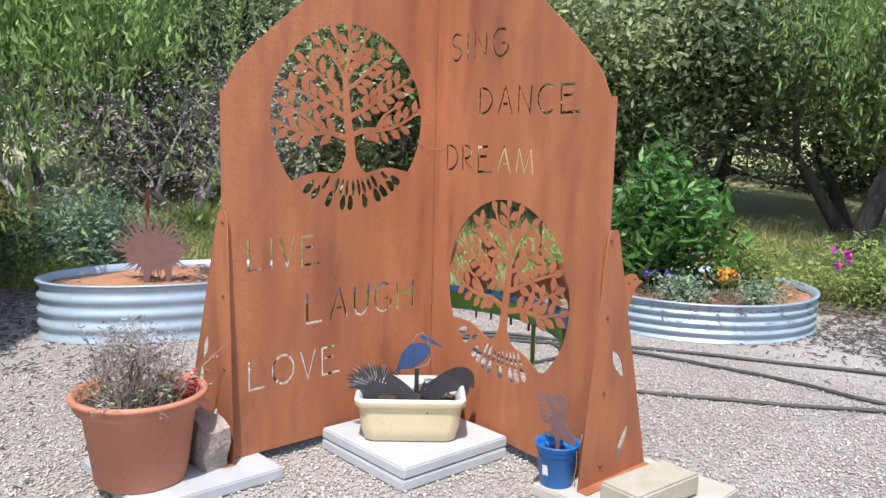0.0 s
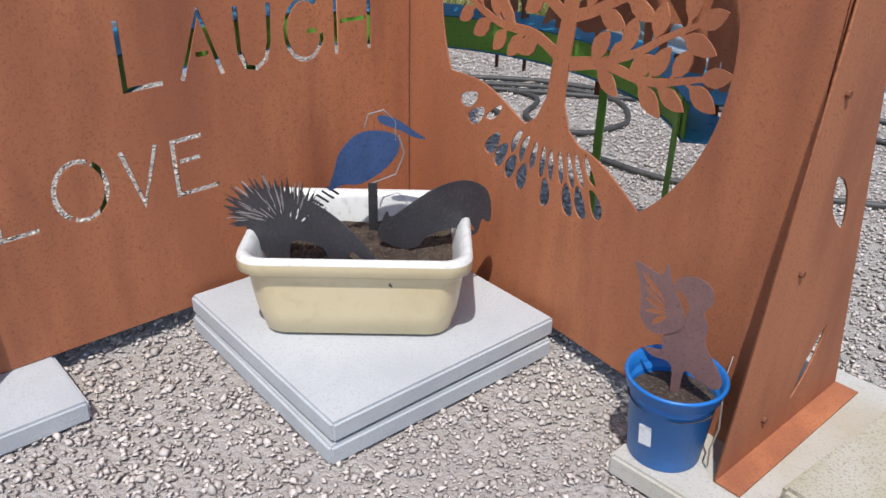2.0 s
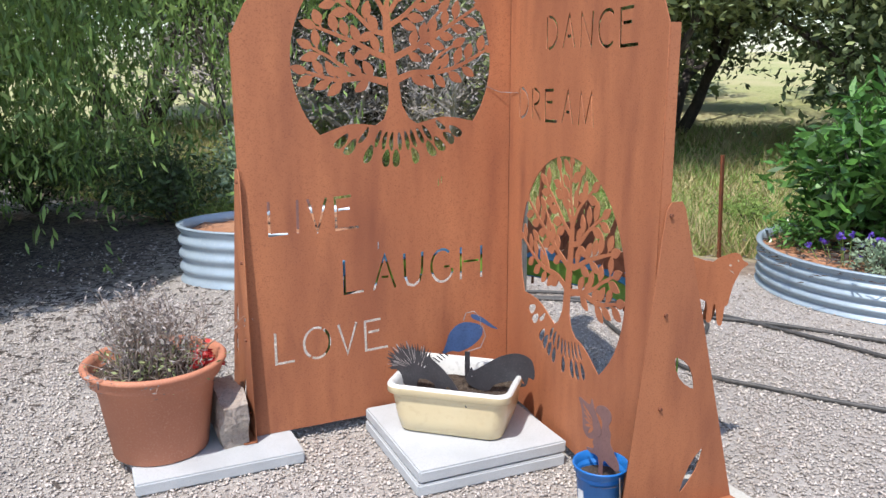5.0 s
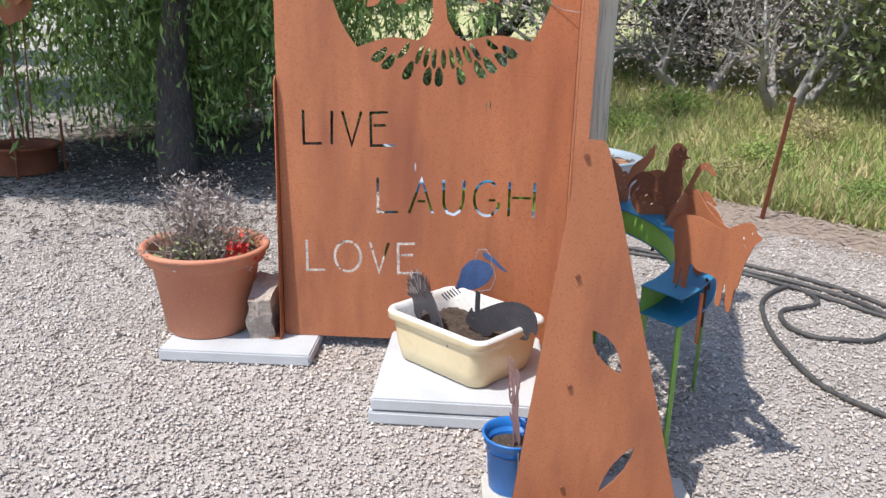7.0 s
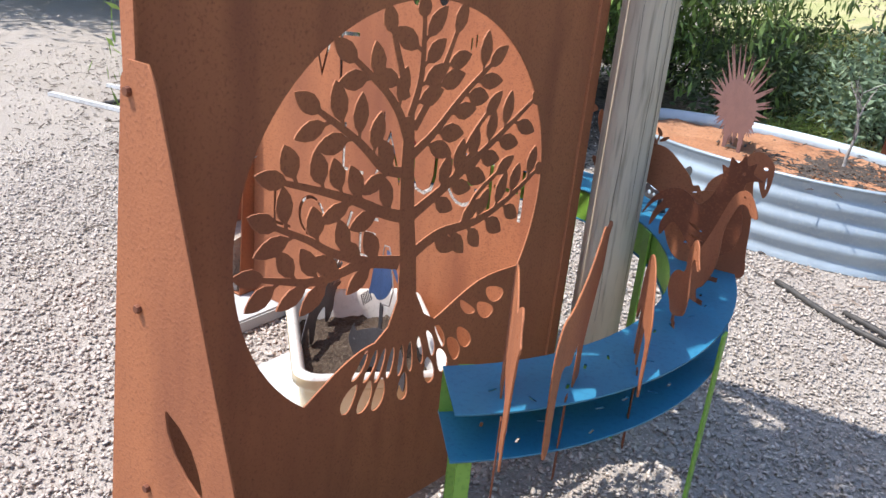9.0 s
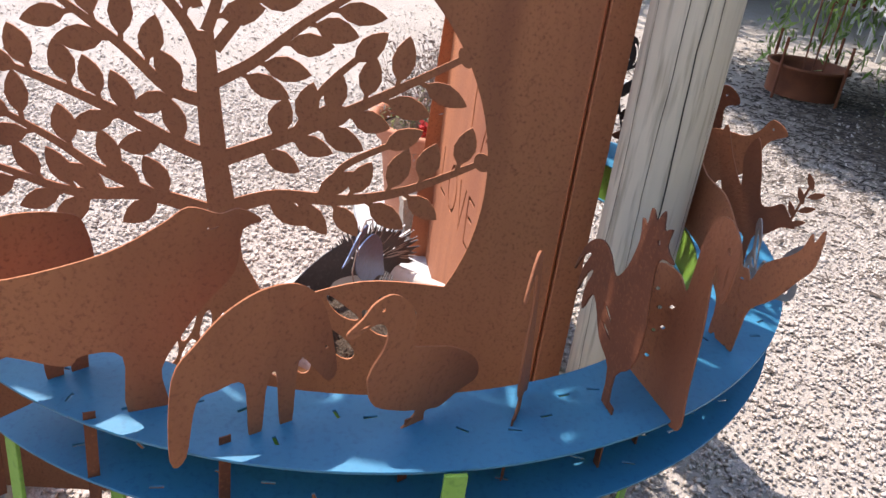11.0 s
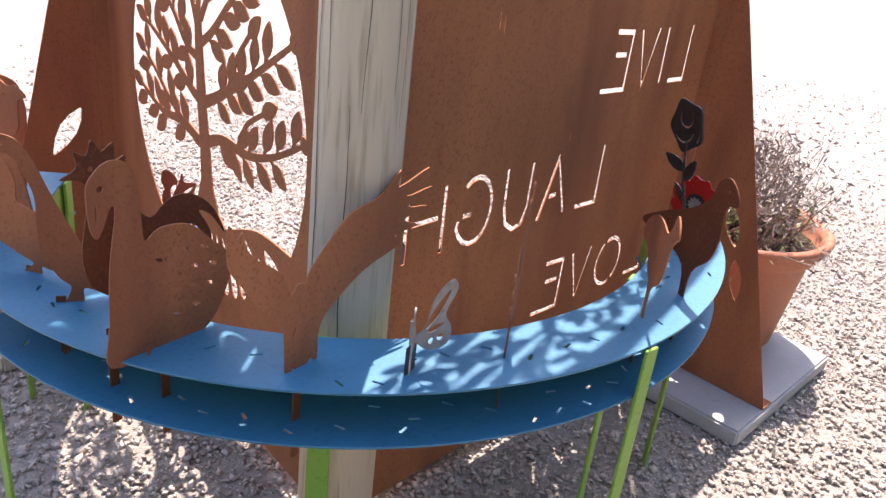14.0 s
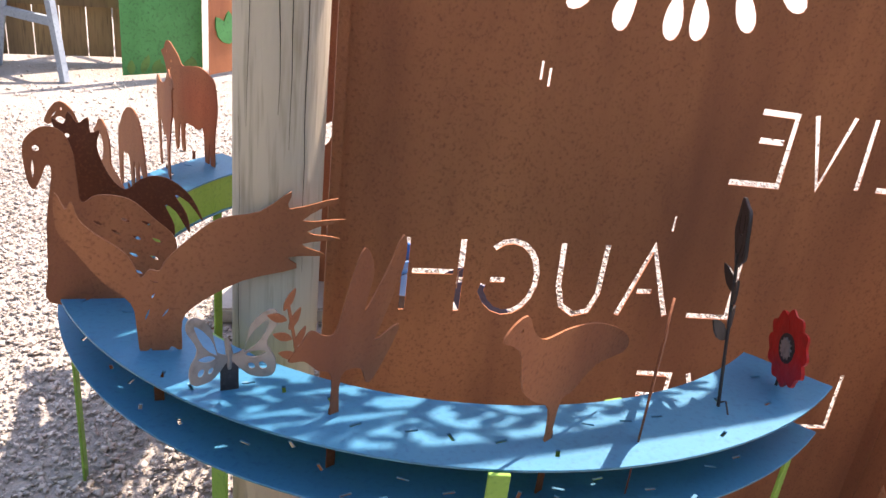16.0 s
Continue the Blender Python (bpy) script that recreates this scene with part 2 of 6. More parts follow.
def smooth_loop(pts, n=5, closed=True):
    """A rounded line through a few points."""
    out, k = [], len(pts)
    for i in range(k if closed else k - 1):
        p = [Vector((*pts[j % k if closed else min(max(j, 0), k - 1)], 0)) for j in (i - 1, i, i + 1, i + 2)]
        for s in range(n):
            t = s / n
            q = 0.5 * (2 * p[1] + (p[2] - p[0]) * t + (2 * p[0] - 5 * p[1] + 4 * p[2] - p[3]) * t * t + (3 * p[1] - p[0] - 3 * p[2] + p[3]) * t ** 3)
            out.append((q.x, q.y))
    if not closed:
        out.append(tuple(pts[-1]))
    return out


def plate(loops, thick, name, mat):
    """A flat sheet of steel in the plane of x and z, with its outline first and holes after it."""
    cu = bpy.data.curves.new("outline", "CURVE")
    cu.dimensions, cu.fill_mode, cu.extrude = "2D", "BOTH", thick / 2
    for loop in loops:
        sp = cu.splines.new("POLY")
        sp.points.add(len(loop) - 1)
        for q, (x, y) in zip(sp.points, loop):
            q.co = (x, y, 0, 1)
        sp.use_cyclic_u = True
    ob = new("outline", cu)
    bpy.context.view_layer.update()
    me = bpy.data.meshes.new_from_object(ob.evaluated_get(bpy.context.evaluated_depsgraph_get()))
    bpy.data.objects.remove(ob)
    me.transform(Matrix.Rotation(radians(90), 4, "X"))
    bm = bmesh.new()
    bm.from_mesh(me)
    bmesh.ops.remove_doubles(bm, verts=bm.verts, dist=1e-5)
    bm.to_mesh(me)
    bm.free()
    me.name = name
    me.materials.clear()
    me.materials.append(mat)
    return me


def stroke(pts, w):
    """The outline of a pen stroke of width w along a line."""
    pts = [Vector(p) for p in pts]
    left, right = [], []
    for i, p in enumerate(pts):
        a = (pts[i] - pts[i - 1]).normalized() if i else (pts[1] - pts[0]).normalized()
        b = (pts[i + 1] - pts[i]).normalized() if i < len(pts) - 1 else a
        nrm = Vector((-(a + b).y, (a + b).x))
        nrm.normalize()
        k = w / 2 / max(0.45, nrm.dot(Vector((-a.y, a.x))))
        left.append(tuple(p + nrm * k))
        right.append(tuple(p - nrm * k))
    return left + right[::-1]


def arc(cx, cy, rx, ry, a0, a1, n=10):
    return [(cx + rx * math.cos(radians(a0 + (a1 - a0) * i / n)), cy + ry * math.sin(radians(a0 + (a1 - a0) * i / n))) for i in range(n + 1)]


LETTERS = {
    "L": (0.62, [[(0, 1), (0, 0), (0.6, 0.02)]]),
    "I": (0.06, [[(0.02, 1), (0, 0)]]),
    "V": (0.62, [[(0, 1), (0.3, 0), (0.62, 1)]]),
    "E": (0.8, [[(0.56, 1), (0, 0.97), (0.02, 0), (0.8, 0.03)], [(0.1, 0.60), (0.5, 0.62)]]),
    "A": (0.7, [[(0, 0), (0.36, 1), (0.7, 0)], [(0.26, 0.36), (0.48, 0.36)]]),
    "U": (0.6, [[(0, 1), (0.02, 0.3), (0.12, 0.05), (0.32, 0), (0.5, 0.12), (0.58, 0.4), (0.6, 1)]]),
    "G": (0.72, [arc(0.38, 0.5, 0.38, 0.5, 52, 335, 14) + [(0.70, 0.40)], [(0.42, 0.46), (0.62, 0.46)]]),
    "H": (0.72, [[(0, 1), (0, 0)], [(0.72, 1), (0.72, 0)], [(0.09, 0.55), (0.63, 0.55)]]),
    "O": (0.86, [arc(0.43, 0.5, 0.43, 0.5, 66, 238, 12), arc(0.43, 0.5, 0.43, 0.5, -114, 58, 12)]),
    "S": (0.55, [arc(0.28, 0.75, 0.24, 0.25, 40, 262, 9) + arc(0.26, 0.24, 0.26, 0.25, 78, -145, 9)]),
    "N": (0.62, [[(0, 0), (0.03, 1), (0.58, 0), (0.62, 1)]]),
    "D": (0.66, [[(0, 1), (0, 0)], arc(0.08, 0.5, 0.56, 0.5, 88, -88, 12)]),
    "C": (0.72, [arc(0.42, 0.5, 0.42, 0.5, 48, 312, 14)]),
    "R": (0.6, [[(0, 1), (0, 0)], arc(0.08, 0.74, 0.42, 0.26, 88, -88, 9), [(0.16, 0.42), (0.6, 0)]]),
    "M": (0.85, [[(0, 0), (0.12, 1), (0.42, 0.1), (0.72, 1), (0.85, 0)]]),
}


def word_holes(word, x0, x1, z0, z1, w=0.011):
    """The cuts of a word that fills the given box of a sheet."""
    gap = 0.30
    total = sum(LETTERS[c][0] for c in word) + gap * (len(word) - 1)
    k, x, out = (x1 - x0) / total, x0, []
    for c in word:
        for line in LETTERS[c][1]:
            out.append(stroke([(x + px * k, z0 + py * (z1 - z0)) for px, py in line], w))
        x += (LETTERS[c][0] + gap) * k
    return out


# ---- ground ----
def ground_material():
    m = bpy.data.materials.new("yard_ground")
    m.use_nodes = True
    n, l = m.node_tree.nodes, m.node_tree.links
    bsdf = n["Principled BSDF"]
    geo = n.new("ShaderNodeNewGeometry")

    def tex(kind, scale, detail=4.0):
        t = n.new(kind)
        t.inputs["Scale"].default_value = scale
        if "Detail" in t.inputs:
            t.inputs["Detail"].default_value = detail
        l.new(geo.outputs["Position"], t.inputs["Vector"])
        return t

    def mixed(fac, x, y):
        mx = n.new("ShaderNodeMix")
        mx.data_type = "RGBA"
        for k, v in ((0, fac), (6, x), (7, y)):
            if isinstance(v, tuple):
                mx.inputs[k].default_value = (*v, 1)
            else:
                l.new(v, mx.inputs[k])
        return mx.outputs[2]

    def ranged(src, lo, hi):
        r = n.new("ShaderNodeMapRange")
        r.inputs[1].default_value, r.inputs[2].default_value = lo, hi
        l.new(src, r.inputs[0])
        return r.outputs[0]

    def math_node(op, a, b):
        q = n.new("ShaderNodeMath")
        q.operation = op
        for k, v in ((0, a), (1, b)):
            if isinstance(v, float):
                q.inputs[k].default_value = v
            else:
                l.new(v, q.inputs[k])
        return q.outputs[0]

    cells = tex("ShaderNodeTexVoronoi", 75.0)
    big, mid, wide = tex("ShaderNodeTexNoise", 1.2), tex("ShaderNodeTexNoise", 14.0), tex("ShaderNodeTexNoise", 0.6)
    sep = n.new("ShaderNodeSeparateColor")
    l.new(cells.outputs["Color"], sep.inputs[0])
    gravel = mixed(sep.outputs[0], (0.315, 0.28, 0.252), (0.42, 0.385, 0.357))
    gravel = mixed(ranged(big.outputs[0], 0.4, 0.7), gravel, (0.36, 0.325, 0.295))
    gravel = mixed(ranged(mid.outputs[0], 0.58, 0.8), gravel, (0.40, 0.345, 0.30))
    dirt = mixed(ranged(mid.outputs[0], 0.35, 0.65), (0.20, 0.15, 0.115), (0.34, 0.27, 0.215))
    grass = mixed(ranged(mid.outputs[0], 0.35, 0.65), (0.28, 0.32, 0.12), (0.42, 0.40, 0.20))
    grass = mixed(ranged(wide.outputs[0], 0.42, 0.62), grass, (0.44, 0.40, 0.22))
    xyz = n.new("ShaderNodeSeparateXYZ")
    l.new(geo.outputs["Position"], xyz.inputs[0])
    x, y = xyz.outputs[0], xyz.outputs[1]
    # the field begins along a line behind the beds and swings away to the west
    west = math_node("MULTIPLY", math_node("MAXIMUM", math_node("SUBTRACT", -0.8, x), 0.0), 1.9)
    edge = math_node("SUBTRACT", math_node("ADD", math_node("MULTIPLY", x, 0.85), y), west)
    ragged = math_node("ADD", edge, math_node("MULTIPLY", math_node("SUBTRACT", big.outputs[0], 0.5), 1.1))
    base = mixed(ranged(ragged, 3.2, 3.5), gravel, dirt)
    base = mixed(ranged(ragged, 4.1, 4.6), base, grass)
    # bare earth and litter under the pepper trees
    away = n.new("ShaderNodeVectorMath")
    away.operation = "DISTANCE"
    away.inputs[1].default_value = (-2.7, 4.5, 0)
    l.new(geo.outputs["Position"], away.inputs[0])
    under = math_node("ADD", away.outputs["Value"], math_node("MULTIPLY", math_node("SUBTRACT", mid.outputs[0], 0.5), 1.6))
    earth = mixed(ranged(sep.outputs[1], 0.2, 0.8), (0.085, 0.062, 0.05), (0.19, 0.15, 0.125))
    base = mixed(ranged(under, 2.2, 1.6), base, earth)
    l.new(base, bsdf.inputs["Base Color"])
    bsdf.inputs["Roughness"].default_value = 0.95
    bsdf.inputs["Specular IOR Level"].default_value = 0.2
    bp = n.new("ShaderNodeBump")
    bp.inputs["Strength"].default_value, bp.inputs["Distance"].default_value = 0.8, 0.008
    l.new(cells.outputs["Distance"], bp.inputs["Height"])
    bp.invert = True
    l.new(bp.outputs[0], bsdf.inputs["Normal"])
    return m


def field_height(x, y):
    west = max(-0.8 - x, 0) * 1.9
    e = 0.85 * x + y - west
    return 0.05 * min(max(e - 6, 0), 40) ** 1.0 + (0.04 * noise.noise((x * 0.5, y * 0.5, 0)) if e > 3.5 else 0)


def build_ground():
    xs = np.concatenate([-np.geomspace(400, 8, 14), np.linspace(-7, 12, 60), np.geomspace(13, 400, 14)])
    ys = np.concatenate([-np.geomspace(400, 8, 14), np.linspace(-7, 14, 60), np.geomspace(15, 400, 14)])
    b = Build()
    for yy in ys:
        for xx in xs:
            b.v.append((float(xx), float(yy), field_height(float(xx), float(yy)) - 0.004))
    w = len(xs)
    for j in range(len(ys) - 1):
        for i in range(w - 1):
            b.f.append((j * w + i, j * w + i + 1, (j + 1) * w + i + 1, (j + 1) * w + i))
            b.m.append(0)
    tagged(new("ground", b.mesh("ground", ground_material(), smooth=True)), "pale crushed limestone gravel yard with dirt and field", "ground", kind="structure")


build_ground()


def scatter_stones(count, x0, x1, y0, y1, lo, hi, seed, name, label):
    r = np.random.default_rng(seed)
    base = np.array([(1, 0, 0), (-1, 0, 0), (0, 1, 0), (0, -1, 0), (0, 0, 0.7), (0, 0, -0.7)], float)
    tri = np.array([(0, 2, 4), (2, 1, 4), (1, 3, 4), (3, 0, 4), (2, 0, 5), (1, 2, 5), (3, 1, 5), (0, 3, 5)])
    p = np.stack([r.uniform(x0, x1, count), r.uniform(y0, y1, count), np.zeros(count)], 1)
    p = p[(0.85 * p[:, 0] + p[:, 1]) < 3.45]
    # the loose stones thin out towards the edges of their spread
    rim = np.minimum(np.minimum(p[:, 0] - x0, x1 - p[:, 0]), np.minimum(p[:, 1] - y0, y1 - p[:, 1]))
    p = p[r.random(len(p)) < np.clip(rim / 1.1, 0.0, 1.0)]
    count = len(p)
    s = lo + (hi - lo) * r.random(count) ** 2.2
    a = r.uniform(0, 2 * np.pi, count)
    v = base[None] * (1 + r.uniform(-0.4, 0.4, (count, 6, 3)))
    v *= s[:, None, None] * np.stack([np.ones(count), r.uniform(0.6, 1, count), r.uniform(0.35, 0.65, count)], 1)[:, None]
    tilt = r.normal(0, 0.35, (count, 2))
    v[:, :, 2] += v[:, :, 0] * tilt[:, :1] + v[:, :, 1] * tilt[:, 1:]
    c, q = np.cos(a)[:, None], np.sin(a)[:, None]
    v = np.stack([v[:, :, 0] * c - v[:, :, 1] * q, v[:, :, 0] * q + v[:, :, 1] * c, v[:, :, 2]], 2)
    v += p[:, None]
    v[:, :, 2] += s[:, None] * 0.25
    f = tri[None] + (np.arange(count) * 6)[:, None, None]
    ob = new(name, fast_mesh(name, v.reshape(-1, 3), f.reshape(-1, 3), STONES))
    return tagged(ob, label, "gravel", kind="stuff")


scatter_stones(215000, -3.6, 2.7, -3.2, 2.8, 0.004, 0.0115, 3, "gravel", "loose pale cream and pinkish crushed stone gravel")
scatter_stones(30000, -6.5, 4.5, -4.5, 5.0, 0.006, 0.016, 4, "gravel", "loose pale crushed stone gravel further off")


# ---- steel screen with cut-out words and trees ----
def leaf_loop(x, z, ang, ln, wd):
    c, s = math.cos(ang), math.sin(ang)
    out = []
    for t, h in ((0, 0.12), (0.2, 0.75), (0.45, 1), (0.7, 0.78), (0.9, 0.35), (1, 0)):
        out.append((t * ln, h * wd / 2))
    out += [(t, -h) for t, h in reversed(out[:-1])]
    return [(x + t * c - h * s, z + t * s + h * c) for t, h in out]


def taper(pts, w0, w1):
    pts = smooth_loop(pts, 5, closed=False)
    n = len(pts)
    left, right = [], []
    for i, p in enumerate(pts):
        a, b = Vector(pts[max(i - 1, 0)]), Vector(pts[min(i + 1, n - 1)])
        d = (b - a).normalized()
        w = (w0 + (w1 - w0) * i / (n - 1)) / 2
        left.append((p[0] - d.y * w, p[1] + d.x * w))
        right.append((p[0] + d.y * w, p[1] - d.x * w))
    return left + right[::-1]


BRANCHES = [  # on a circle of radius 1, as seen from behind the right-hand sheet: line, width at the start, leaves
    ([(-0.08, -0.2), (-0.31, -0.15), (-0.57, -0.17), (-0.86, -0.09)], 0.07, 7),
    ([(-0.28, -0.15), (-0.49, -0.06), (-0.63, 0.03), (-0.8, 0.12)], 0.045, 6),
    ([(-0.05, 0.02), (-0.2, 0.07), (-0.36, 0.15), (-0.56, 0.23), (-0.76, 0.3)], 0.065, 8),
    ([(-0.07, 0.24), (-0.22, 0.28), (-0.38, 0.42), (-0.6, 0.57)], 0.055, 7),
    ([(-0.09, 0.4), (-0.15, 0.52), (-0.25, 0.63), (-0.42, 0.76)], 0.05, 6),
    ([(-0.11, 0.58), (-0.16, 0.72), (-0.22, 0.87)], 0.04, 5),
    ([(-0.08, 0.5), (-0.03, 0.68), (-0.04, 0.93)], 0.045, 5),
    ([(-0.05, 0.44), (0.06, 0.6), (0.13, 0.74), (0.18, 0.86)], 0.045, 5),
    ([(-0.05, 0.32), (0.09, 0.41), (0.27, 0.57), (0.45, 0.7)], 0.05, 7),
    ([(-0.03, 0.02), (0.16, 0.11), (0.37, 0.22), (0.58, 0.34), (0.84, 0.5)], 0.065, 9),
    ([(0.24, 0.14), (0.34, 0.33), (0.46, 0.46)], 0.03, 4),
    ([(0.0, -0.18), (0.19, -0.11), (0.46, -0.1), (0.7, -0.03), (0.95, 0.1)], 0.065, 9),
    ([(0.36, -0.1), (0.44, 0.04), (0.6, 0.14)], 0.03, 4),
]


def tree_pieces(r, flip):
    """Outlines of trunk, branches and leaves of the tree of life, on a circle of radius r."""
    q = random.Random(11)
    out = [[(-0.26, -0.63), (-0.12, -0.53), (-0.07, -0.40), (-0.075, -0.2), (-0.1, 0.0), (-0.115, 0.25), (-0.115, 0.5), (-0.055, 0.5), (-0.03, 0.25), (0.0, 0.0), (0.035, -0.2), (0.06, -0.40), (0.13, -0.53), (0.28, -0.63)]]
    spots = []
    for line, w, leaves in BRANCHES:
        out.append(taper(line, w, 0.024))
        sm = smooth_loop(line, 8, closed=False)
        leaves += 3
        for i in range(leaves):
            k = int((0.22 + 0.72 * i / max(leaves - 1, 1)) * (len(sm) - 2))
            a, b = Vector(sm[k]), Vector(sm[k + 1])
            ang = math.atan2((b - a).y, (b - a).x)
            sign = 1 if i % 2 else -1
            la = ang + sign * q.uniform(0.65, 1.0)
            st = (a.x + 0.035 * math.cos(la), a.y + 0.035 * math.sin(la))
            ln, wd = q.uniform(0.15, 0.18), q.uniform(0.084, 0.098)
            tip = Vector((st[0] + ln * math.cos(la), st[1] + ln * math.sin(la)))
            mid = (Vector(st) + tip) / 2
            if tip.length < 0.98 and abs(mid.x + 0.06) > 0.07 and all((mid - o).length > 0.092 for o in spots):
                spots.append(mid)
                out.append(stroke([(a.x, a.y), (st[0] + 0.02 * math.cos(la), st[1] + 0.02 * math.sin(la))], 0.018))
                out.append(leaf_loop(*st, la, ln, wd))
        a, b = Vector(sm[-2]), Vector(sm[-1])
        d = (b - a).normalized()
        room = 1.0 - b.length
        ln = 0.16 if room > 0.12 else room + 0.03
        tip = b + d * ln * 0.5
        if all((tip - o).length > 0.07 for o in spots):
            spots.append(tip)
            out.append(leaf_loop(b.x - d.x * 0.01, b.y - d.y * 0.01, math.atan2(d.y, d.x), ln, 0.085))
    s = -1 if flip else 1
    return [[(s * x * r, z * r) for x, z in lp] for lp in out]


def tree_holes(cx, cz, r, left, right):
    """The opening above the roots, which meet the rim at two heights, and two tiers of gaps between the roots."""
    xl, xr = -math.sqrt(1 - left * left), math.sqrt(1 - right * right)
    roots = [(xl, left), (0.62 * xl, left * 0.55 - 0.21), (-0.2, -0.59), (0.0, -0.62), (0.2, -0.59), (0.62 * xr, right * 0.55 - 0.21), (xr, right)]
    top = arc(0, 0, 1, 1, math.degrees(math.atan2(right, xr)), 180 + math.degrees(math.atan2(-left, -xl)), 60)
    line = smooth_loop(roots, 16, closed=False)
    loops = [top + line[1:-1:3]]
    taken = [Vector(p) for p in line]
    q = random.Random(5)
    o = Vector((0, -0.22))
    n = 16
    a0, a1 = math.atan2(left - o.y, xl) % (2 * math.pi), math.atan2(right - o.y, xr) % (2 * math.pi)

    def petal(a, s0, s1, wd, fat):
        d = Vector((math.cos(a), math.sin(a)))
        nrm = Vector((-d.y, d.x))
        bow = q.uniform(-0.014, 0.014)
        lp = []
        for m in range(16):
            t = 2 * math.pi * m / 16
            u = math.cos(t)
            lp.append(tuple(o + d * ((s0 + s1) / 2 + (s1 - s0) / 2 * u) + nrm * (wd * math.sin(t) * (1 + fat * u) + bow * (1 - u * u))))
        if all((Vector(p) - o2).length > 0.013 for p in lp for o2 in taken):
            taken.extend(Vector(p) for p in lp)
            loops.append(lp)

    for i in list(range(0, 2 * n - 1, 2)) + list(range(1, 2 * n - 1, 2)):
        a = a0 + (a1 - a0) * (i + 1) / (2 * n)
        d = Vector((math.cos(a), math.sin(a)))
        k = o.dot(d)
        rim = -k + math.sqrt(k * k - o.dot(o) + 1.0) - 0.004
        inner = min(((Vector(v) - o).length for v in line if (Vector(v) - o).normalized().dot(d) > 0.997), default=9)
        if inner > 2:
            continue
        depth = rim - inner - 0.05
        step = rim * abs(a1 - a0) / n
        if depth < 0.08:
            continue
        if i % 2 == 0:
            petal(a, rim - min(depth, q.uniform(0.16, 0.19)), rim, 0.37 * step, 0.25)
        elif depth > 0.24:
            e = rim - q.uniform(0.15, 0.17)
            petal(a, inner + 0.04, e, 0.27 * step * e / rim, 0.1)
    return [[(cx + x * r, cz + z * r) for x, z in lp] for lp in loops]


def prisms(loops, half, seed):
    """Thin plates in the plane of x and z, each of a slightly different gauge."""
    q = random.Random(seed)
    b = Build()
    for lp in loops:
        h, n = half * q.uniform(0.7, 0.98), len(lp)
        b.add([(x, -h, z) for x, z in lp] + [(x, h, z) for x, z in lp],
              [tuple(range(n)), tuple(reversed(range(n, 2 * n)))] + [(i, i + n, (i + 1) % n + n, (i + 1) % n) for i in range(n)])
    return b


def top_edge(w):
    return [(w, 1.60), (w - 0.05, 1.70), (w - 0.15, 1.80), (w - 0.27, 1.905), (w - 0.39, 2.00), (w - 0.6, 2.13), (w - 0.85, 2.22), (0.0045, 2.27)]


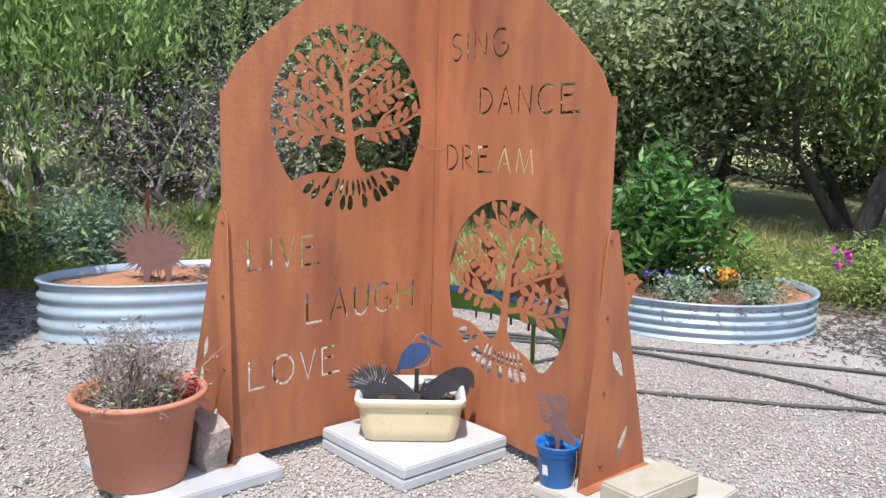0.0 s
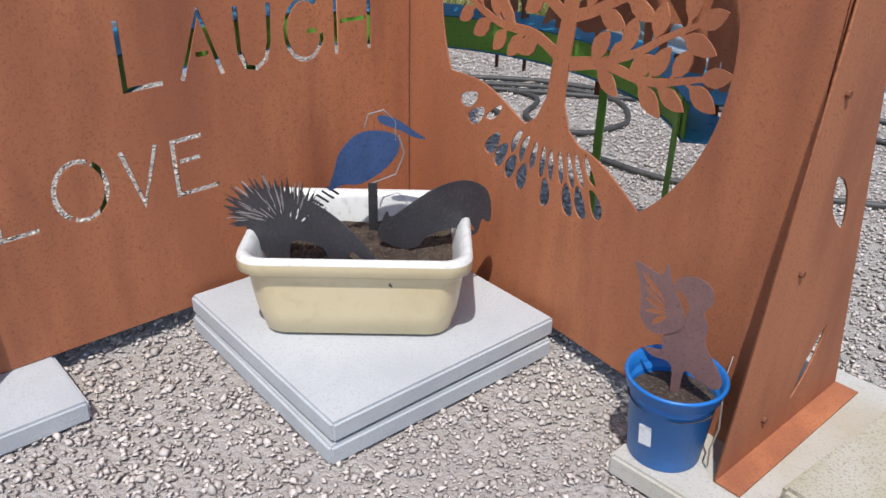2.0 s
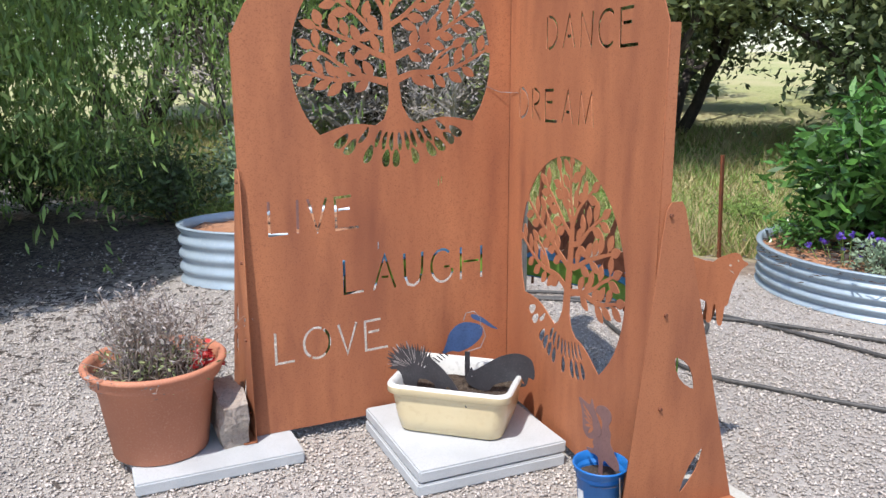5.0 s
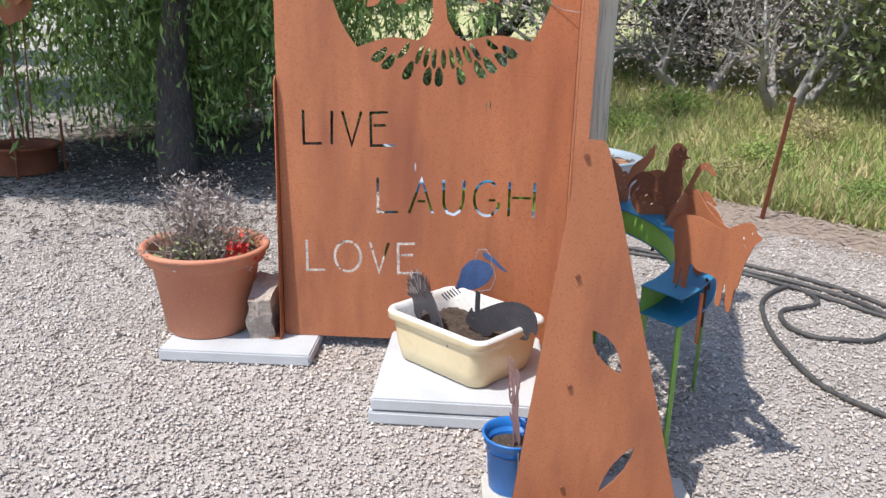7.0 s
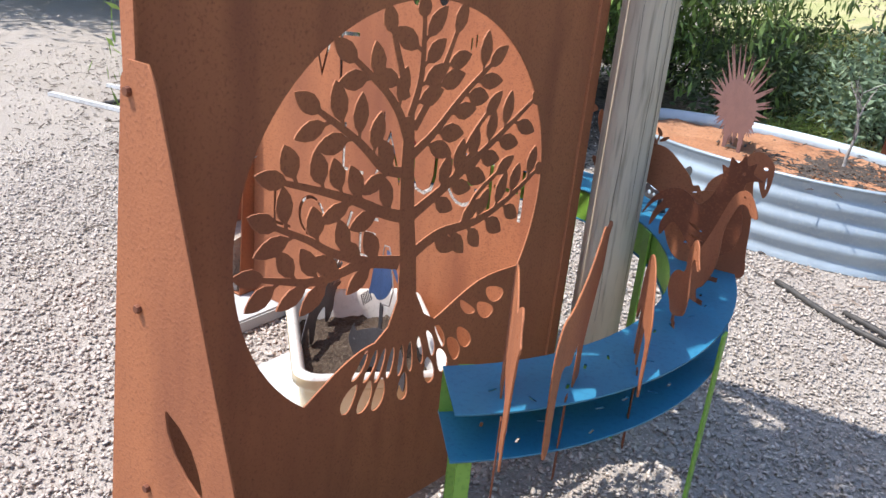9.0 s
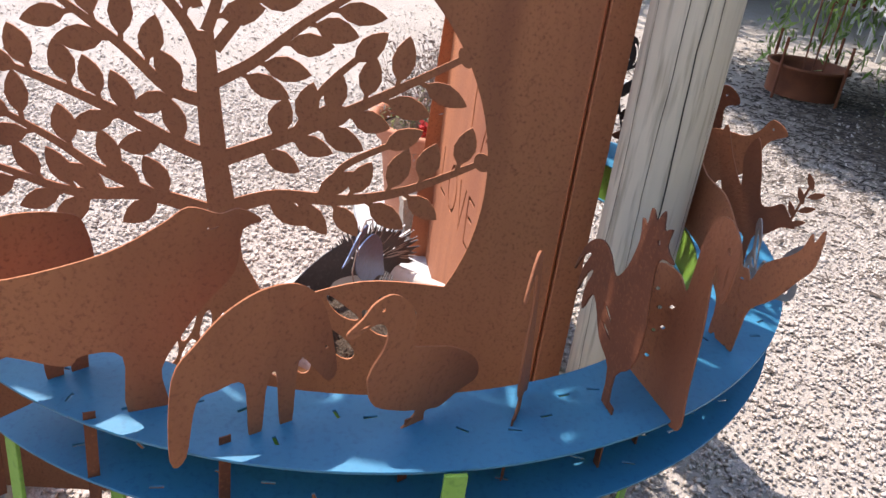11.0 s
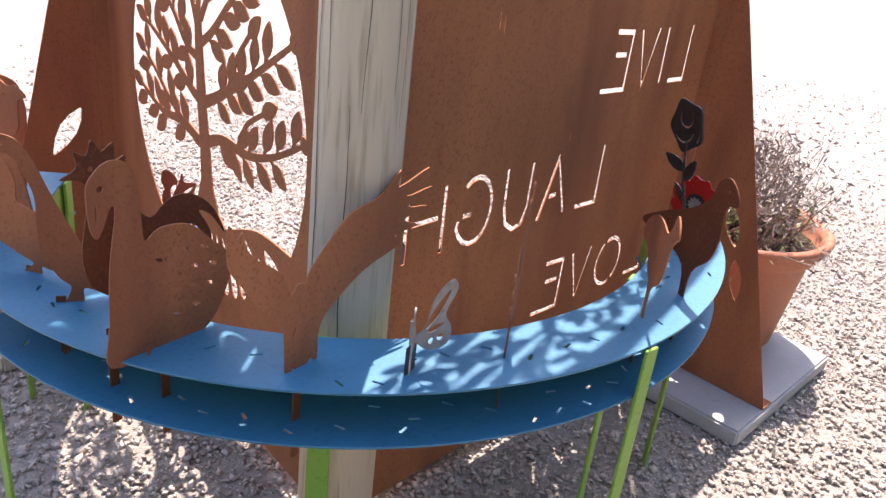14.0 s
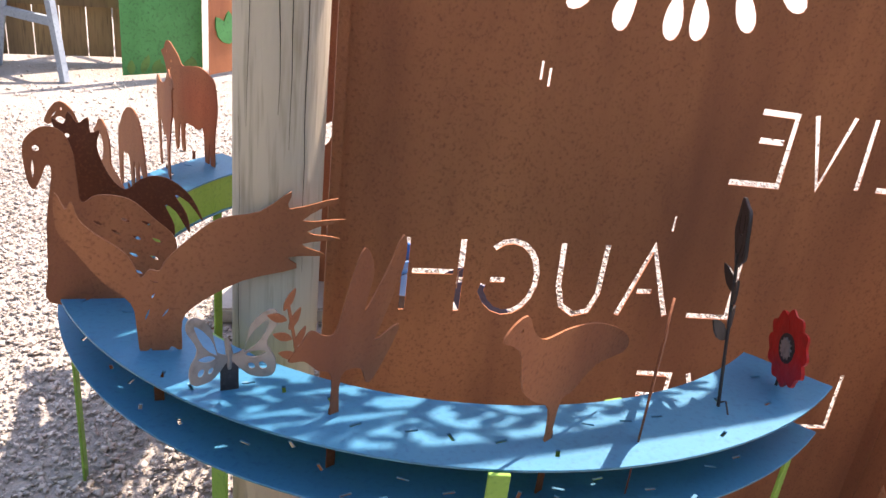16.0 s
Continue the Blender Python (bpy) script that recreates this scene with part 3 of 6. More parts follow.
def build_screen():
    root = thing("garden_screen", "rusty steel corner screen with cut-out words and trees", "sculpture")
    W, R = 1.135, 0.415
    right_turn = math.degrees(math.atan2(-0.9942, -0.1074))
    specs = (
        (False, (0.513, 1.50), [("LIVE", 0.68, 1.036, 0.855, 0.985), ("LAUGH", 0.132, 0.747, 0.59, 0.73), ("LOVE", 0.567, 1.036, 0.337, 0.465)], "sheet cut with the words LIVE LAUGH LOVE and a tree"),
        (True, (0.556, 0.745), [("SING", 0.118, 0.528, 1.79, 1.91), ("DANCE", 0.344, 0.976, 1.54, 1.655), ("DREAM", 0.104, 0.716, 1.275, 1.392)], "sheet cut with the words SING DANCE DREAM and a tree"),
    )
    for right, (cx, cz), words, label in specs:
        sgn = 1 if right else -1
        loops = [[(sgn * x, z) for x, z in [(0.0045, 0.05), (W, 0.05)] + top_edge(W)]]
        loops += tree_holes(sgn * cx, cz, R, *((-0.45, -0.78) if right else (-0.66, -0.58)))
        for word, a, b, z0, z1 in words:
            loops += word_holes(word, min(sgn * a, sgn * b), max(sgn * a, sgn * b), z0, z1)
        if right:
            pins = ()
        else:
            pins = ((-0.332, 1.03), (-0.318, 1.04), (-0.60, 0.79))
        loops += [stroke([(x, z), (x, z - 0.03)], 0.005) for x, z in pins]
        m = pose(0, 0, 0, 0, 0, right_turn if right else 0)
        p = part("panel", plate(loops, 0.004, "panel", RUST), root, label, m)
        part("tree_cutout", prisms(tree_pieces(R, right), 0.0018, 2).mesh("tree_cutout", RUST), p, "", pose(sgn * cx, 0, cz))
        # the folded edge points away from the front
        y0 = 0.0021
        b = Build().box(sgn * W - 0.002, sgn * W + 0.002, y0, 0.036, 0.05, 1.60)
        part("folded_edge", b.mesh("folded_edge", RUST), p)
    # round timber post behind the corner
    prof = [(0.0, 0.0), (0.065, 0.0), (0.0652, 0.6), (0.0648, 1.2), (0.065, 1.8), (0.0645, 2.24), (0.058, 2.25), (0.0, 2.25)]
    post = part("post", Build().lathe(prof, 40, 0.008).mesh("post", POST_WOOD, smooth=True), root, "weathered cracked round timber post", pose(0.08, 0.10, 0))
    q = random.Random(4)
    for i in range(9):
        ang, z0, n = radians(-62 + 24 * i + q.uniform(-9, 9)), q.uniform(0.3, 1.0), 22
        step, drift, wide = q.uniform(0.025, 0.06), q.uniform(-0.014, 0.014), q.uniform(0.0003, 0.0011)
        lp = []
        for k in range(n):
            a = ang + drift * k + 0.022 * math.sin(0.6 * k + i) + q.uniform(-0.016, 0.016)
            w = (wide * math.sin(math.pi * (k + 0.3) / n) + 0.0002) / 0.065
            for s in (-w, w):
                lp.append((0.0664 * math.cos(a + s), 0.0664 * math.sin(a + s), z0 + k * step))
        b = Build().add(lp, [(2 * k, 2 * k + 1, 2 * k + 3, 2 * k + 2) for k in range(n - 1)])
        part("crack", b.mesh("crack", CRACK), post, "dark drying crack")
    # braces across the free edges
    def drop(x0, z0, x1, z1, w):
        return leaf_loop(x0, z0, math.atan2(z1 - z0, x1 - x0), math.hypot(x1 - x0, z1 - z0), w)
    fin_r = [(-0.227, 0.05), (0.235, 0.05), (-0.035, 1.06), (-0.05, 1.085), (-0.09, 1.085), (-0.107, 1.06)]
    holes_r = [drop(-0.038, 0.59, 0.042, 0.472, 0.05), drop(0.095, 0.255, 0.01, 0.113, 0.035)]
    fr = part("brace", plate([fin_r] + holes_r, 0.004, "brace", RUST), root, "tapered brace plate with leaf-shaped cuts", pose(0, -1.141, 0))
    fin_l = [(-0.06, 0.05), (0.40, 0.05), (0.06, 1.09), (0.045, 1.112), (0.0, 1.112), (-0.022, 1.09)]
    holes_l = [drop(0.165, 0.56, 0.205, 0.45, 0.04), drop(0.215, 0.42, 0.245, 0.31, 0.035), drop(0.09, 0.26, 0.15, 0.14, 0.04)]
    fl = part("brace", plate([fin_l] + holes_l, 0.004, "brace", RUST), root, "tapered brace plate with leaf-shaped cuts", pose(-1.141, 0, 0, 0, 0, 90))
    part("foot_flange", Build().box(-0.227, 0.235, -0.05, -0.0021, 0.05, 0.054).mesh("foot_flange", RUST), fr)
    part("foot_flange", Build().box(-0.06, 0.40, 0.0021, 0.05, 0.05, 0.054).mesh("foot_flange", RUST), fl)
    bolt = Build().lathe([(0.0001, 0.006), (0.006, 0.006), (0.007, 0.003), (0.007, -0.004)], 8).mesh("bolt", RUST_EDGE)
    for z in (1.045, 0.737, 0.429, 0.122):
        part("bolt", bolt, fr, "", pose(-0.09, -0.003, z, 90, 0, 0))
        part("bolt", bolt, fl, "", pose(0.012, 0.003, z + 0.02, -90, 0, 0))
    part("corner_flange", Build().box(-0.012, 0.004, 0.0045, 0.05, 0.05, 2.2).mesh("corner_flange", RUST), root, "folded flange that meets the post")
    # thin tie wire across the corner
    w = Build().tube([(-0.12, -0.004, 1.40), (-0.06, -0.012, 1.375), (-0.01, -0.03, 1.37), (-0.012, -0.09, 1.372)], 0.0013, 5)
    part("tie_wire", w.mesh("tie_wire", SILVER), root, "thin bright wire")
    return root


build_screen()


# ---- slabs, block, rock ----
slab = bevelled(0.60, 0.60, 0.046, 0.006, "paving_slab", SLAB)
lbl = "pale grey square concrete paving slab"
thing("paving_slab", lbl + " lying on the gravel", "paving slab", pose(-0.393, -0.335, 0, 0, 0, -1.5), "stacked slabs", me=slab)
thing("paving_slab", lbl + " stacked on another under the sink", "paving slab", pose(-0.387, -0.330, 0.05, 0, 0, -1.0), "stacked slabs", me=slab)
thing("paving_slab", lbl + " under the terracotta pot", "paving slab", pose(-1.295, 0.10, 0.0, 0, 0, 0), me=bevelled(0.61, 0.61, 0.048, 0.006, "paving_slab", SLAB))
thing("paving_slab", "rust-stained concrete paving slab under the brace and bucket", "paving slab", pose(0.005, -1.255, 0.0, 0, 0, 3), me=bevelled(0.60, 0.60, 0.048, 0.006, "paving_slab", SLAB_STAINED))
thing("concrete_block", "buff solid concrete block lying on the slab", "block", pose(-0.063, -1.365, 0.056, 0, 0, -4), me=bevelled(0.385, 0.185, 0.085, 0.009, "concrete_block", BLOCK))
thing("stone", "rough limestone block leaning at the brace", "rock", pose(-1.225, 0.06, 0.052, 8, 0, 4), me=bevelled(0.10, 0.24, 0.20, 0, "stone", ROCK, rough=0.02))


# ---- blue and green display shelf ----
SHELF_C, R_OUT, R_IN = (-0.272, -0.286), 0.761, 0.618
TILT = Matrix(((1, 0, 0, 0), (0, 1, 0, 0), (0, 0.045, 1, 0), (0, 0, 0, 1)))


def shelf_point(r, deg):
    return (SHELF_C[0] + r * math.cos(radians(deg)), SHELF_C[1] + r * math.sin(radians(deg)))


def shelf_z(y):
    return 0.610 + 0.045 * y


def build_shelf():
    root = thing("display_shelf", "two-tier curved steel shelf, blue plates on green legs", "shelf")
    A0, A1, n = -45.8, 132.5, 60
    for z, name in ((0.610, "top_plate"), (0.522, "lower_plate")):
        outer = [shelf_point(R_OUT, A0 + (A1 - A0) * i / n) for i in range(n + 1)]
        inner = [shelf_point(R_IN, A0 + (A1 - A0) * i / n) for i in range(n, -1, -1)]
        slots = []
        q = random.Random(3 + int(z * 100))
        a = A0 + 6
        while a < A1 - 4:
            r = q.uniform(R_IN + 0.04, R_OUT - 0.02)
            x, y = shelf_point(r, a)
            t = radians(a + 90 + q.uniform(-70, 70))
            slots.append(stroke([(x - 0.009 * math.cos(t), y - 0.009 * math.sin(t)), (x + 0.009 * math.cos(t), y + 0.009 * math.sin(t))], 0.0055))
            a += q.uniform(3.4, 6.0)
        me = plate([outer + inner] + slots, 0.004, name, BLUE_PAINT)
        me.transform(TILT @ Matrix.Translation((0, 0, z)) @ Matrix.Rotation(radians(-90), 4, "X"))
        part(name, me, root, "blue painted plate with small slots")
    v, f = [], []
    for i in range(n + 1):
        a = A0 + (A1 - A0) * i / n
        for r in (R_IN + 0.004, R_IN + 0.007):
            x, y = shelf_point(r, a)
            v += [(x, y, shelf_z(y) - 0.0855), (x, y, shelf_z(y) - 0.0025)]
    for i in range(n):
        o, k = 4 * i, 4 * (i + 1)
        f += [(o, k, k + 1, o + 1), (o + 3, k + 3, k + 2, o + 2)]
    part("fascia", Build().add(v, f).mesh("fascia", GREEN_PAINT), root, "green painted inner band")
    for deg, r, w in ((A0 + 2, R_OUT - 0.012, 0.026), (2, R_OUT + 0.006, 0.028), (85, R_OUT + 0.006, 0.028), (A1 - 3, R_OUT - 0.02, 0.028), (A0 + 4, R_IN - 0.004, 0.03), (45, R_IN - 0.004, 0.036), (103, R_IN - 0.004, 0.03)):
        x, y = shelf_point(r, deg)
        h = shelf_z(y) - (0.09 if R_IN < r < R_OUT else 0.0)
        part("leg", bevelled(0.006, w, h, 0.001, "leg", GREEN_PAINT, seg=1), root, "lime green flat bar leg", pose(x, y, 0, 0, 0, deg))
    return root


build_shelf()


# ---- planters ----
def build_pot():
    root = thing("plant_pot", "large terracotta pot with a thick rolled rim", "pot", pose(-1.48, 0.075, 0.049))
    prof = [(0.0, 0.0), (0.168, 0.0), (0.176, 0.006), (0.215, 0.285), (0.238, 0.30), (0.246, 0.315), (0.249, 0.338), (0.262, 0.346), (0.264, 0.358), (0.254, 0.366), (0.238, 0.362), (0.228, 0.34), (0.222, 0.30), (0.0, 0.30)]
    part("pot_wall", Build().lathe(prof, 56).mesh("pot_wall", TERRACOTTA, smooth=True), root)
    part("soil", Build().lathe([(0.0, 0.322), (0.1, 0.32), (0.226, 0.312)], 40, 0.01).mesh("soil", SOIL, smooth=True), root, "dark potting soil")
    return root


build_pot()


def rounded_rect(w, d, r, n=6):
    out = []
    for cx, cy, a0 in ((w / 2 - r, d / 2 - r, 0), (-w / 2 + r, d / 2 - r, 90), (-w / 2 + r, -d / 2 + r, 180), (w / 2 - r, -d / 2 + r, 270)):
        out += arc(cx, cy, r, r, a0, a0 + 90, n)
    return out


def skin(rings):
    b = Build()
    n = len(rings[0][0])
    v = [(x, y, z) for loop, z in rings for x, y in loop]
    f = [tuple(reversed(range(n)))]
    for i in range(len(rings) - 1):
        f += [(i * n + k, i * n + (k + 1) % n, (i + 1) * n + (k + 1) % n, (i + 1) * n + k) for k in range(n)]
    f.append(tuple((len(rings) - 1) * n + k for k in range(n)))
    return b.add(v, f)


def build_sink():
    root = thing("planter_sink", "cream glazed ceramic trough sink used as planter, on two slabs", "planter", pose(-0.382, -0.296, 0.0965, 0, 0, -41) @ Matrix.Diagonal((1.05, 1.05, 1.06, 1)))
    R = rounded_rect
    body = skin([(R(0.362, 0.275, 0.04), 0.0), (R(0.388, 0.30, 0.05), 0.008), (R(0.415, 0.322, 0.055), 0.06), (R(0.432, 0.334, 0.05), 0.132), (R(0.436, 0.337, 0.05), 0.145), (R(0.455, 0.355, 0.05), 0.152), (R(0.468, 0.368, 0.05), 0.158), (R(0.468, 0.368, 0.05), 0.180)])
    body.f.pop(), body.m.pop()
    part("basin", body.mesh("basin", CERAMIC, smooth=True), root)
    rim = skin([(R(0.468, 0.368, 0.05), 0.1795), (R(0.462, 0.362, 0.05), 0.188), (R(0.447, 0.347, 0.046), 0.191), (R(0.430, 0.330, 0.044), 0.187), (R(0.412, 0.312, 0.04), 0.172), (R(0.385, 0.285, 0.035), 0.09)])
    rim.f.pop(), rim.m.pop(), rim.f.pop(0), rim.m.pop(0)
    part("rim", rim.mesh("rim", CERAMIC_RIM, smooth=True), root, "worn white rim and inner glaze")
    g = Build()
    nx, ny = 30, 22
    for j in range(ny + 1):
        for i in range(nx + 1):
            x, y = 0.392 * (i / nx - 0.5), 0.292 * (j / ny - 0.5)
            g.v.append((x, y, 0.118 + 0.04 * math.exp(-((x / 0.11) ** 2 + (y / 0.09) ** 2)) + 0.012 * noise.noise((x * 60, y * 60, 0))))
    for j in range(ny):
        for i in range(nx):
            g.f.append((j * (nx + 1) + i, j * (nx + 1) + i + 1, (j + 1) * (nx + 1) + i + 1, (j + 1) * (nx + 1) + i))
            g.m.append(0)
    part("soil", g.mesh("soil", SOIL), root, "dark lumpy mulch")
    return root


build_sink()


def build_bucket():
    root = thing("bucket", "bright blue plastic nursery pot with soil", "pot", pose(-0.222, -1.028, 0.047))
    prof = [(0, 0), (0.064, 0), (0.067, 0.004), (0.079, 0.148), (0.086, 0.15), (0.088, 0.168), (0.092, 0.172), (0.09, 0.177), (0.084, 0.174), (0.08, 0.15), (0.076, 0.12)]
    part("bucket_wall", Build().lathe(prof, 36).mesh("bucket_wall", BLUE_PLASTIC, smooth=True), root)
    part("soil", Build().lathe([(0, 0.135), (0.04, 0.13), (0.0785, 0.125)], 24, 0.02).mesh("soil", SOIL), root, "dry soil")
    part("plant_label", Build().box(-0.004, 0.004, -0.0006, 0.0006, 0.1, 0.2, pose(0.06, -0.045, 0, 5, 8, 20)).mesh("plant_label", WHITE_PAINT), root, "narrow white plant tag")
    part("sticker", Build().box(-0.012, 0.012, -0.0009, 0.0009, 0.055, 0.095, pose(-0.0735, -0.008, 0.0, 0, 5, 96)).mesh("sticker", WHITE_PAINT), root, "faded white sticker")
    part("dry_stem", Build().tube([(0.01, -0.088, 0.16), (0.012, -0.092, 0.10), (0.006, -0.086, 0.055), (0.014, -0.085, 0.01)], 0.0018, 5).mesh("dry_stem", DRY_TWIG), root, "withered stem")
    return root


build_bucket()


def corrugated_bed(name_label, centre, rx, ry, turn, h, soil_mat, base=0.0):
    root = thing("raised_bed", name_label, "raised bed", pose(centre[0], centre[1], base, 0, 0, turn), "corrugated beds")
    ribs = 4
    prof = []
    for i in range(ribs * 8 + 1):
        z = h * i / (ribs * 8)
        prof.append((1 + 0.014 * math.cos(2 * math.pi * i / 8), z))
    prof += [(1.02, h), (1.02, h + 0.014), (0.985, h + 0.014), (0.975, h - 0.04)]
    part("bed_wall", Build().lathe(prof, 72, squash=(rx, ry)).mesh("bed_wall", GALV, smooth=True), root)
    g = Build()
    n, m = 14, 60
    g.v.append((0, 0, h - 0.02))
    for i in range(1, n + 1):
        for k in range(m):
            a, r = 2 * math.pi * k / m, i / n * 0.985
            x, y = r * rx * math.cos(a), r * ry * math.sin(a)
            g.v.append((x, y, h - 0.03 - 0.02 * r * r + 0.035 * noise.noise((x * 5, y * 5, centre[0])) + 0.02 * noise.noise((x * 16, y * 16, 2))))
    for k in range(m):
        g.f.append((0, 1 + k, 1 + (k + 1) % m))
        g.m.append(0)
    for i in range(n - 1):
        for k in range(m):
            a, b = 1 + i * m, 1 + (i + 1) * m
            g.f.append((a + k, b + k, b + (k + 1) % m, a + (k + 1) % m))
            g.m.append(0)
    part("soil", g.mesh("soil", soil_mat, smooth=True), root, "reddish soil with litter")
    return root


corrugated_bed("oval corrugated galvanised bed filled with red soil", (-0.15, 2.66), 0.93, 0.53, -15, 0.385, RED_SOIL)
corrugated_bed("round corrugated galvanised bed with shrub and flowers", (3.34, 0.47), 0.95, 0.95, 0, 0.27, RED_SOIL)


# ---- foliage ----
def leaf_quads(centres, size, r, droop=0.3, slim=0.38, jitter=0.5):
    """Small folded leaves at the given places, as arrays."""
    n = len(centres)
    a, e = r.uniform(0, 2 * np.pi, n), r.normal(-droop, 0.55, n)
    d = np.stack([np.cos(a) * np.cos(e), np.sin(a) * np.cos(e), np.sin(e)], 1)
    s = np.cross(d, r.normal(0, 1, (n, 3)))
    s /= np.linalg.norm(s, axis=1)[:, None] + 1e-9
    ln = (size * (1 + jitter * r.uniform(-1, 1, n)))[:, None]
    v = np.stack([centres - d * ln * 0.5, centres + s * ln * slim * 0.5, centres + d * ln * 0.5, centres - s * ln * slim * 0.5], 1)
    return v.reshape(-1, 3), np.arange(4 * n).reshape(-1, 4)


def limbs(b, start, direction, length, radius, depth, q, ends, spread=0.7, up=0.15, bend=0.25):
    """A tapered limb that forks; collects the places where twigs end."""
    pts, p, d = [Vector(start)], Vector(start), Vector(direction).normalized()
    steps = 5
    for i in range(steps):
        d = (d + Vector((q.uniform(-1, 1), q.uniform(-1, 1), q.uniform(-1, 1) + up)) * bend).normalized()
        p = p + d * length / steps
        pts.append(p.copy())
    b.tube(pts, [radius * (1 - 0.5 * i / steps) for i in range(steps + 1)], 7 if depth > 1 else 5, cap=False)
    if depth == 0:
        ends.append((pts[-1], d))
        ends.append((pts[3], d))
        return
    for i in range(q.choice((2, 3, 3))):
        nd = (d + Vector((q.uniform(-1, 1), q.uniform(-1, 1), q.uniform(-0.6, 1))) * spread).normalized()
        limbs(b, pts[-1 - i % 2], nd, length * q.uniform(0.6, 0.8), radius * 0.5, depth - 1, q, ends, spread, up, bend)


def make_tree(name, label, place, trunk, radius, depth, leaves, size, leaf_mat, seed, cluster=0.35, droop=0.3, slim=0.38, stems=1, hang=0.0, bark=None, lean=0.15, spread=0.75, squash=0.8, category="tree", shade_clumps=()):
    q, r = random.Random(seed), np.random.default_rng(seed)
    root = thing(name, label, category, pose(*place))
    b, ends = Build(), []
    for s in range(stems):
        a = 2 * math.pi * s / stems + q.uniform(0, 1)
        ln = lean * (1.8 if stems > 1 else 1)
        limbs(b, (0.08 * math.cos(a) * (stems > 1), 0.08 * math.sin(a) * (stems > 1), -0.05), (ln * math.cos(a), ln * math.sin(a), 1), trunk, radius, depth, q, ends, spread, up=0.15 if not hang else -0.05, bend=0.16 if not hang else 0.22)
    part("trunk", b.mesh("trunk", bark or BARK, smooth=True), root)
    if leaves:
        k = len(ends)
        pick = r.integers(0, k, leaves)
        e = np.array([p for p, _ in ends])[pick]
        e = e + r.normal(0, cluster, (leaves, 3)) * np.array([1, 1, squash])
        if hang:
            ns = max(160, leaves // 70)
            strands = r.integers(0, ns, leaves)
            top = np.array([p for p, _ in ends])[r.integers(0, k, ns)] + r.normal(0, cluster, (ns, 3)) * np.array([1.3, 1.3, 0.5])
            e = top[strands] + r.normal(0, 0.05, (leaves, 3))
            e[:, 2] -= (hang * r.uniform(0.4, 1.0, ns))[strands] * r.random(leaves)
        e = e[e[:, 2] > 0.15]
        v, f = leaf_quads(e, size, r, droop, slim)
        part("crown", fast_mesh("crown", v, f, leaf_mat), root)
    # leaf clumps added above the view only to shade the ground below
    for cx, cy, cz, rx, rz, n in shade_clumps:
        dd = r.normal(0, 1, (n, 3))
        dd /= np.linalg.norm(dd, axis=1)[:, None]
        e = dd * (r.random(n) ** 0.4)[:, None] * np.array([rx, rx, rz]) + np.array([cx, cy, cz])
        e += 0.25 * np.array([noise.noise_vector(Vector(p) * 1.3) for p in e])
        v, f = leaf_quads(e, 0.15, r, 0.9, 0.3)
        part("upper_crown", fast_mesh("upper_crown", v, f, leaf_mat), root)
    return root


# tall dark trees behind the corner
for x, y, h, mat, seed in ((5.6, 6.2, 1.5, LEAF_OLIVE, 21), (8.0, 4.0, 1.6, LEAF_OLIVE, 22), (9.8, 1.6, 1.6, LEAF_DARK, 23), (7.2, 7.6, 1.8, LEAF_DARK, 24), (11.5, 5.0, 2.0, LEAF_DARK, 25), (9.5, -1.4, 1.6, LEAF_OLIVE, 26), (11.5, -4.0, 1.8, LEAF_OLIVE, 28)):
    make_tree("tree", "dense olive-green native tree with dark forked trunks behind the beds", (x, y, 0.05), h, 0.13, 3, 30000, 0.115, mat, seed, cluster=0.5, stems=3, lean=0.35, slim=0.42)
make_tree("pepper_tree", "drooping bright green pepper tree with ferny foliage", (7.2, 0.6, 0), 1.9, 0.14, 3, 26000, 0.085, LEAF_PEPPER, 31, cluster=0.5, droop=1.1, slim=0.2, hang=1.5)
# bare grey thicket
for x, y, seed in ((2.6, 8.6, 41), (4.4, 8.8, 42), (0.9, 9.6, 43), (6.0, 9.6, 44), (3.4, 7.4, 45)):
    make_tree("dead_tree", "tangled grey leafless tree", (x, y, 0.1), 0.95, 0.085, 4, 7000, 0.06, LEAF_GREY, seed, cluster=0.4, stems=4, lean=0.6, bark=GREY_TWIG, spread=1.1)
for x, y, seed in ((3.5, 11.0, 51), (7.5, 11.5, 52), (-0.5, 13.0, 53)):
    make_tree("tree", "dark green tree far behind the thicket", (x, y, 0.2), 1.9, 0.16, 3, 24000, 0.15, LEAF_DARK, seed, cluster=0.65, stems=3, lean=0.35, slim=0.42)
# pepper trees of the west side
make_tree("pepper_tree", "young pepper tree with a thin pale trunk and drooping foliage", (-0.15, 5.7, 0), 1.6, 0.055, 3, 15000, 0.085, LEAF_PEPPER, 61, cluster=0.45, droop=1.1, slim=0.24, hang=1.1, lean=0.05)
# its three unseen leaf clumps are placed where their shade falls on the yard
make_tree("pepper_tree", "large shady pepper tree with a thick dark trunk", (-2.85, 3.4, 0), 1.6, 0.19, 3, 62000, 0.09, LEAF_PEPPER, 62, cluster=0.7, droop=1.1, slim=0.24, hang=2.7, lean=0.05, shade_clumps=((-1.3, -0.65, 3.5, 1.85, 0.9, 30000), (0.05, -0.2, 2.9, 1.3, 0.6, 22000), (-2.55, -1.0, 3.2, 1.35, 0.7, 9000)))
make_tree("pepper_tree", "pepper tree with low hanging foliage over the yard", (-3.4, 7.6, 0), 1.9, 0.16, 3, 26000, 0.095, LEAF_PEPPER, 63, cluster=0.7, droop=1.1, slim=0.24, hang=1.4, lean=0.1)
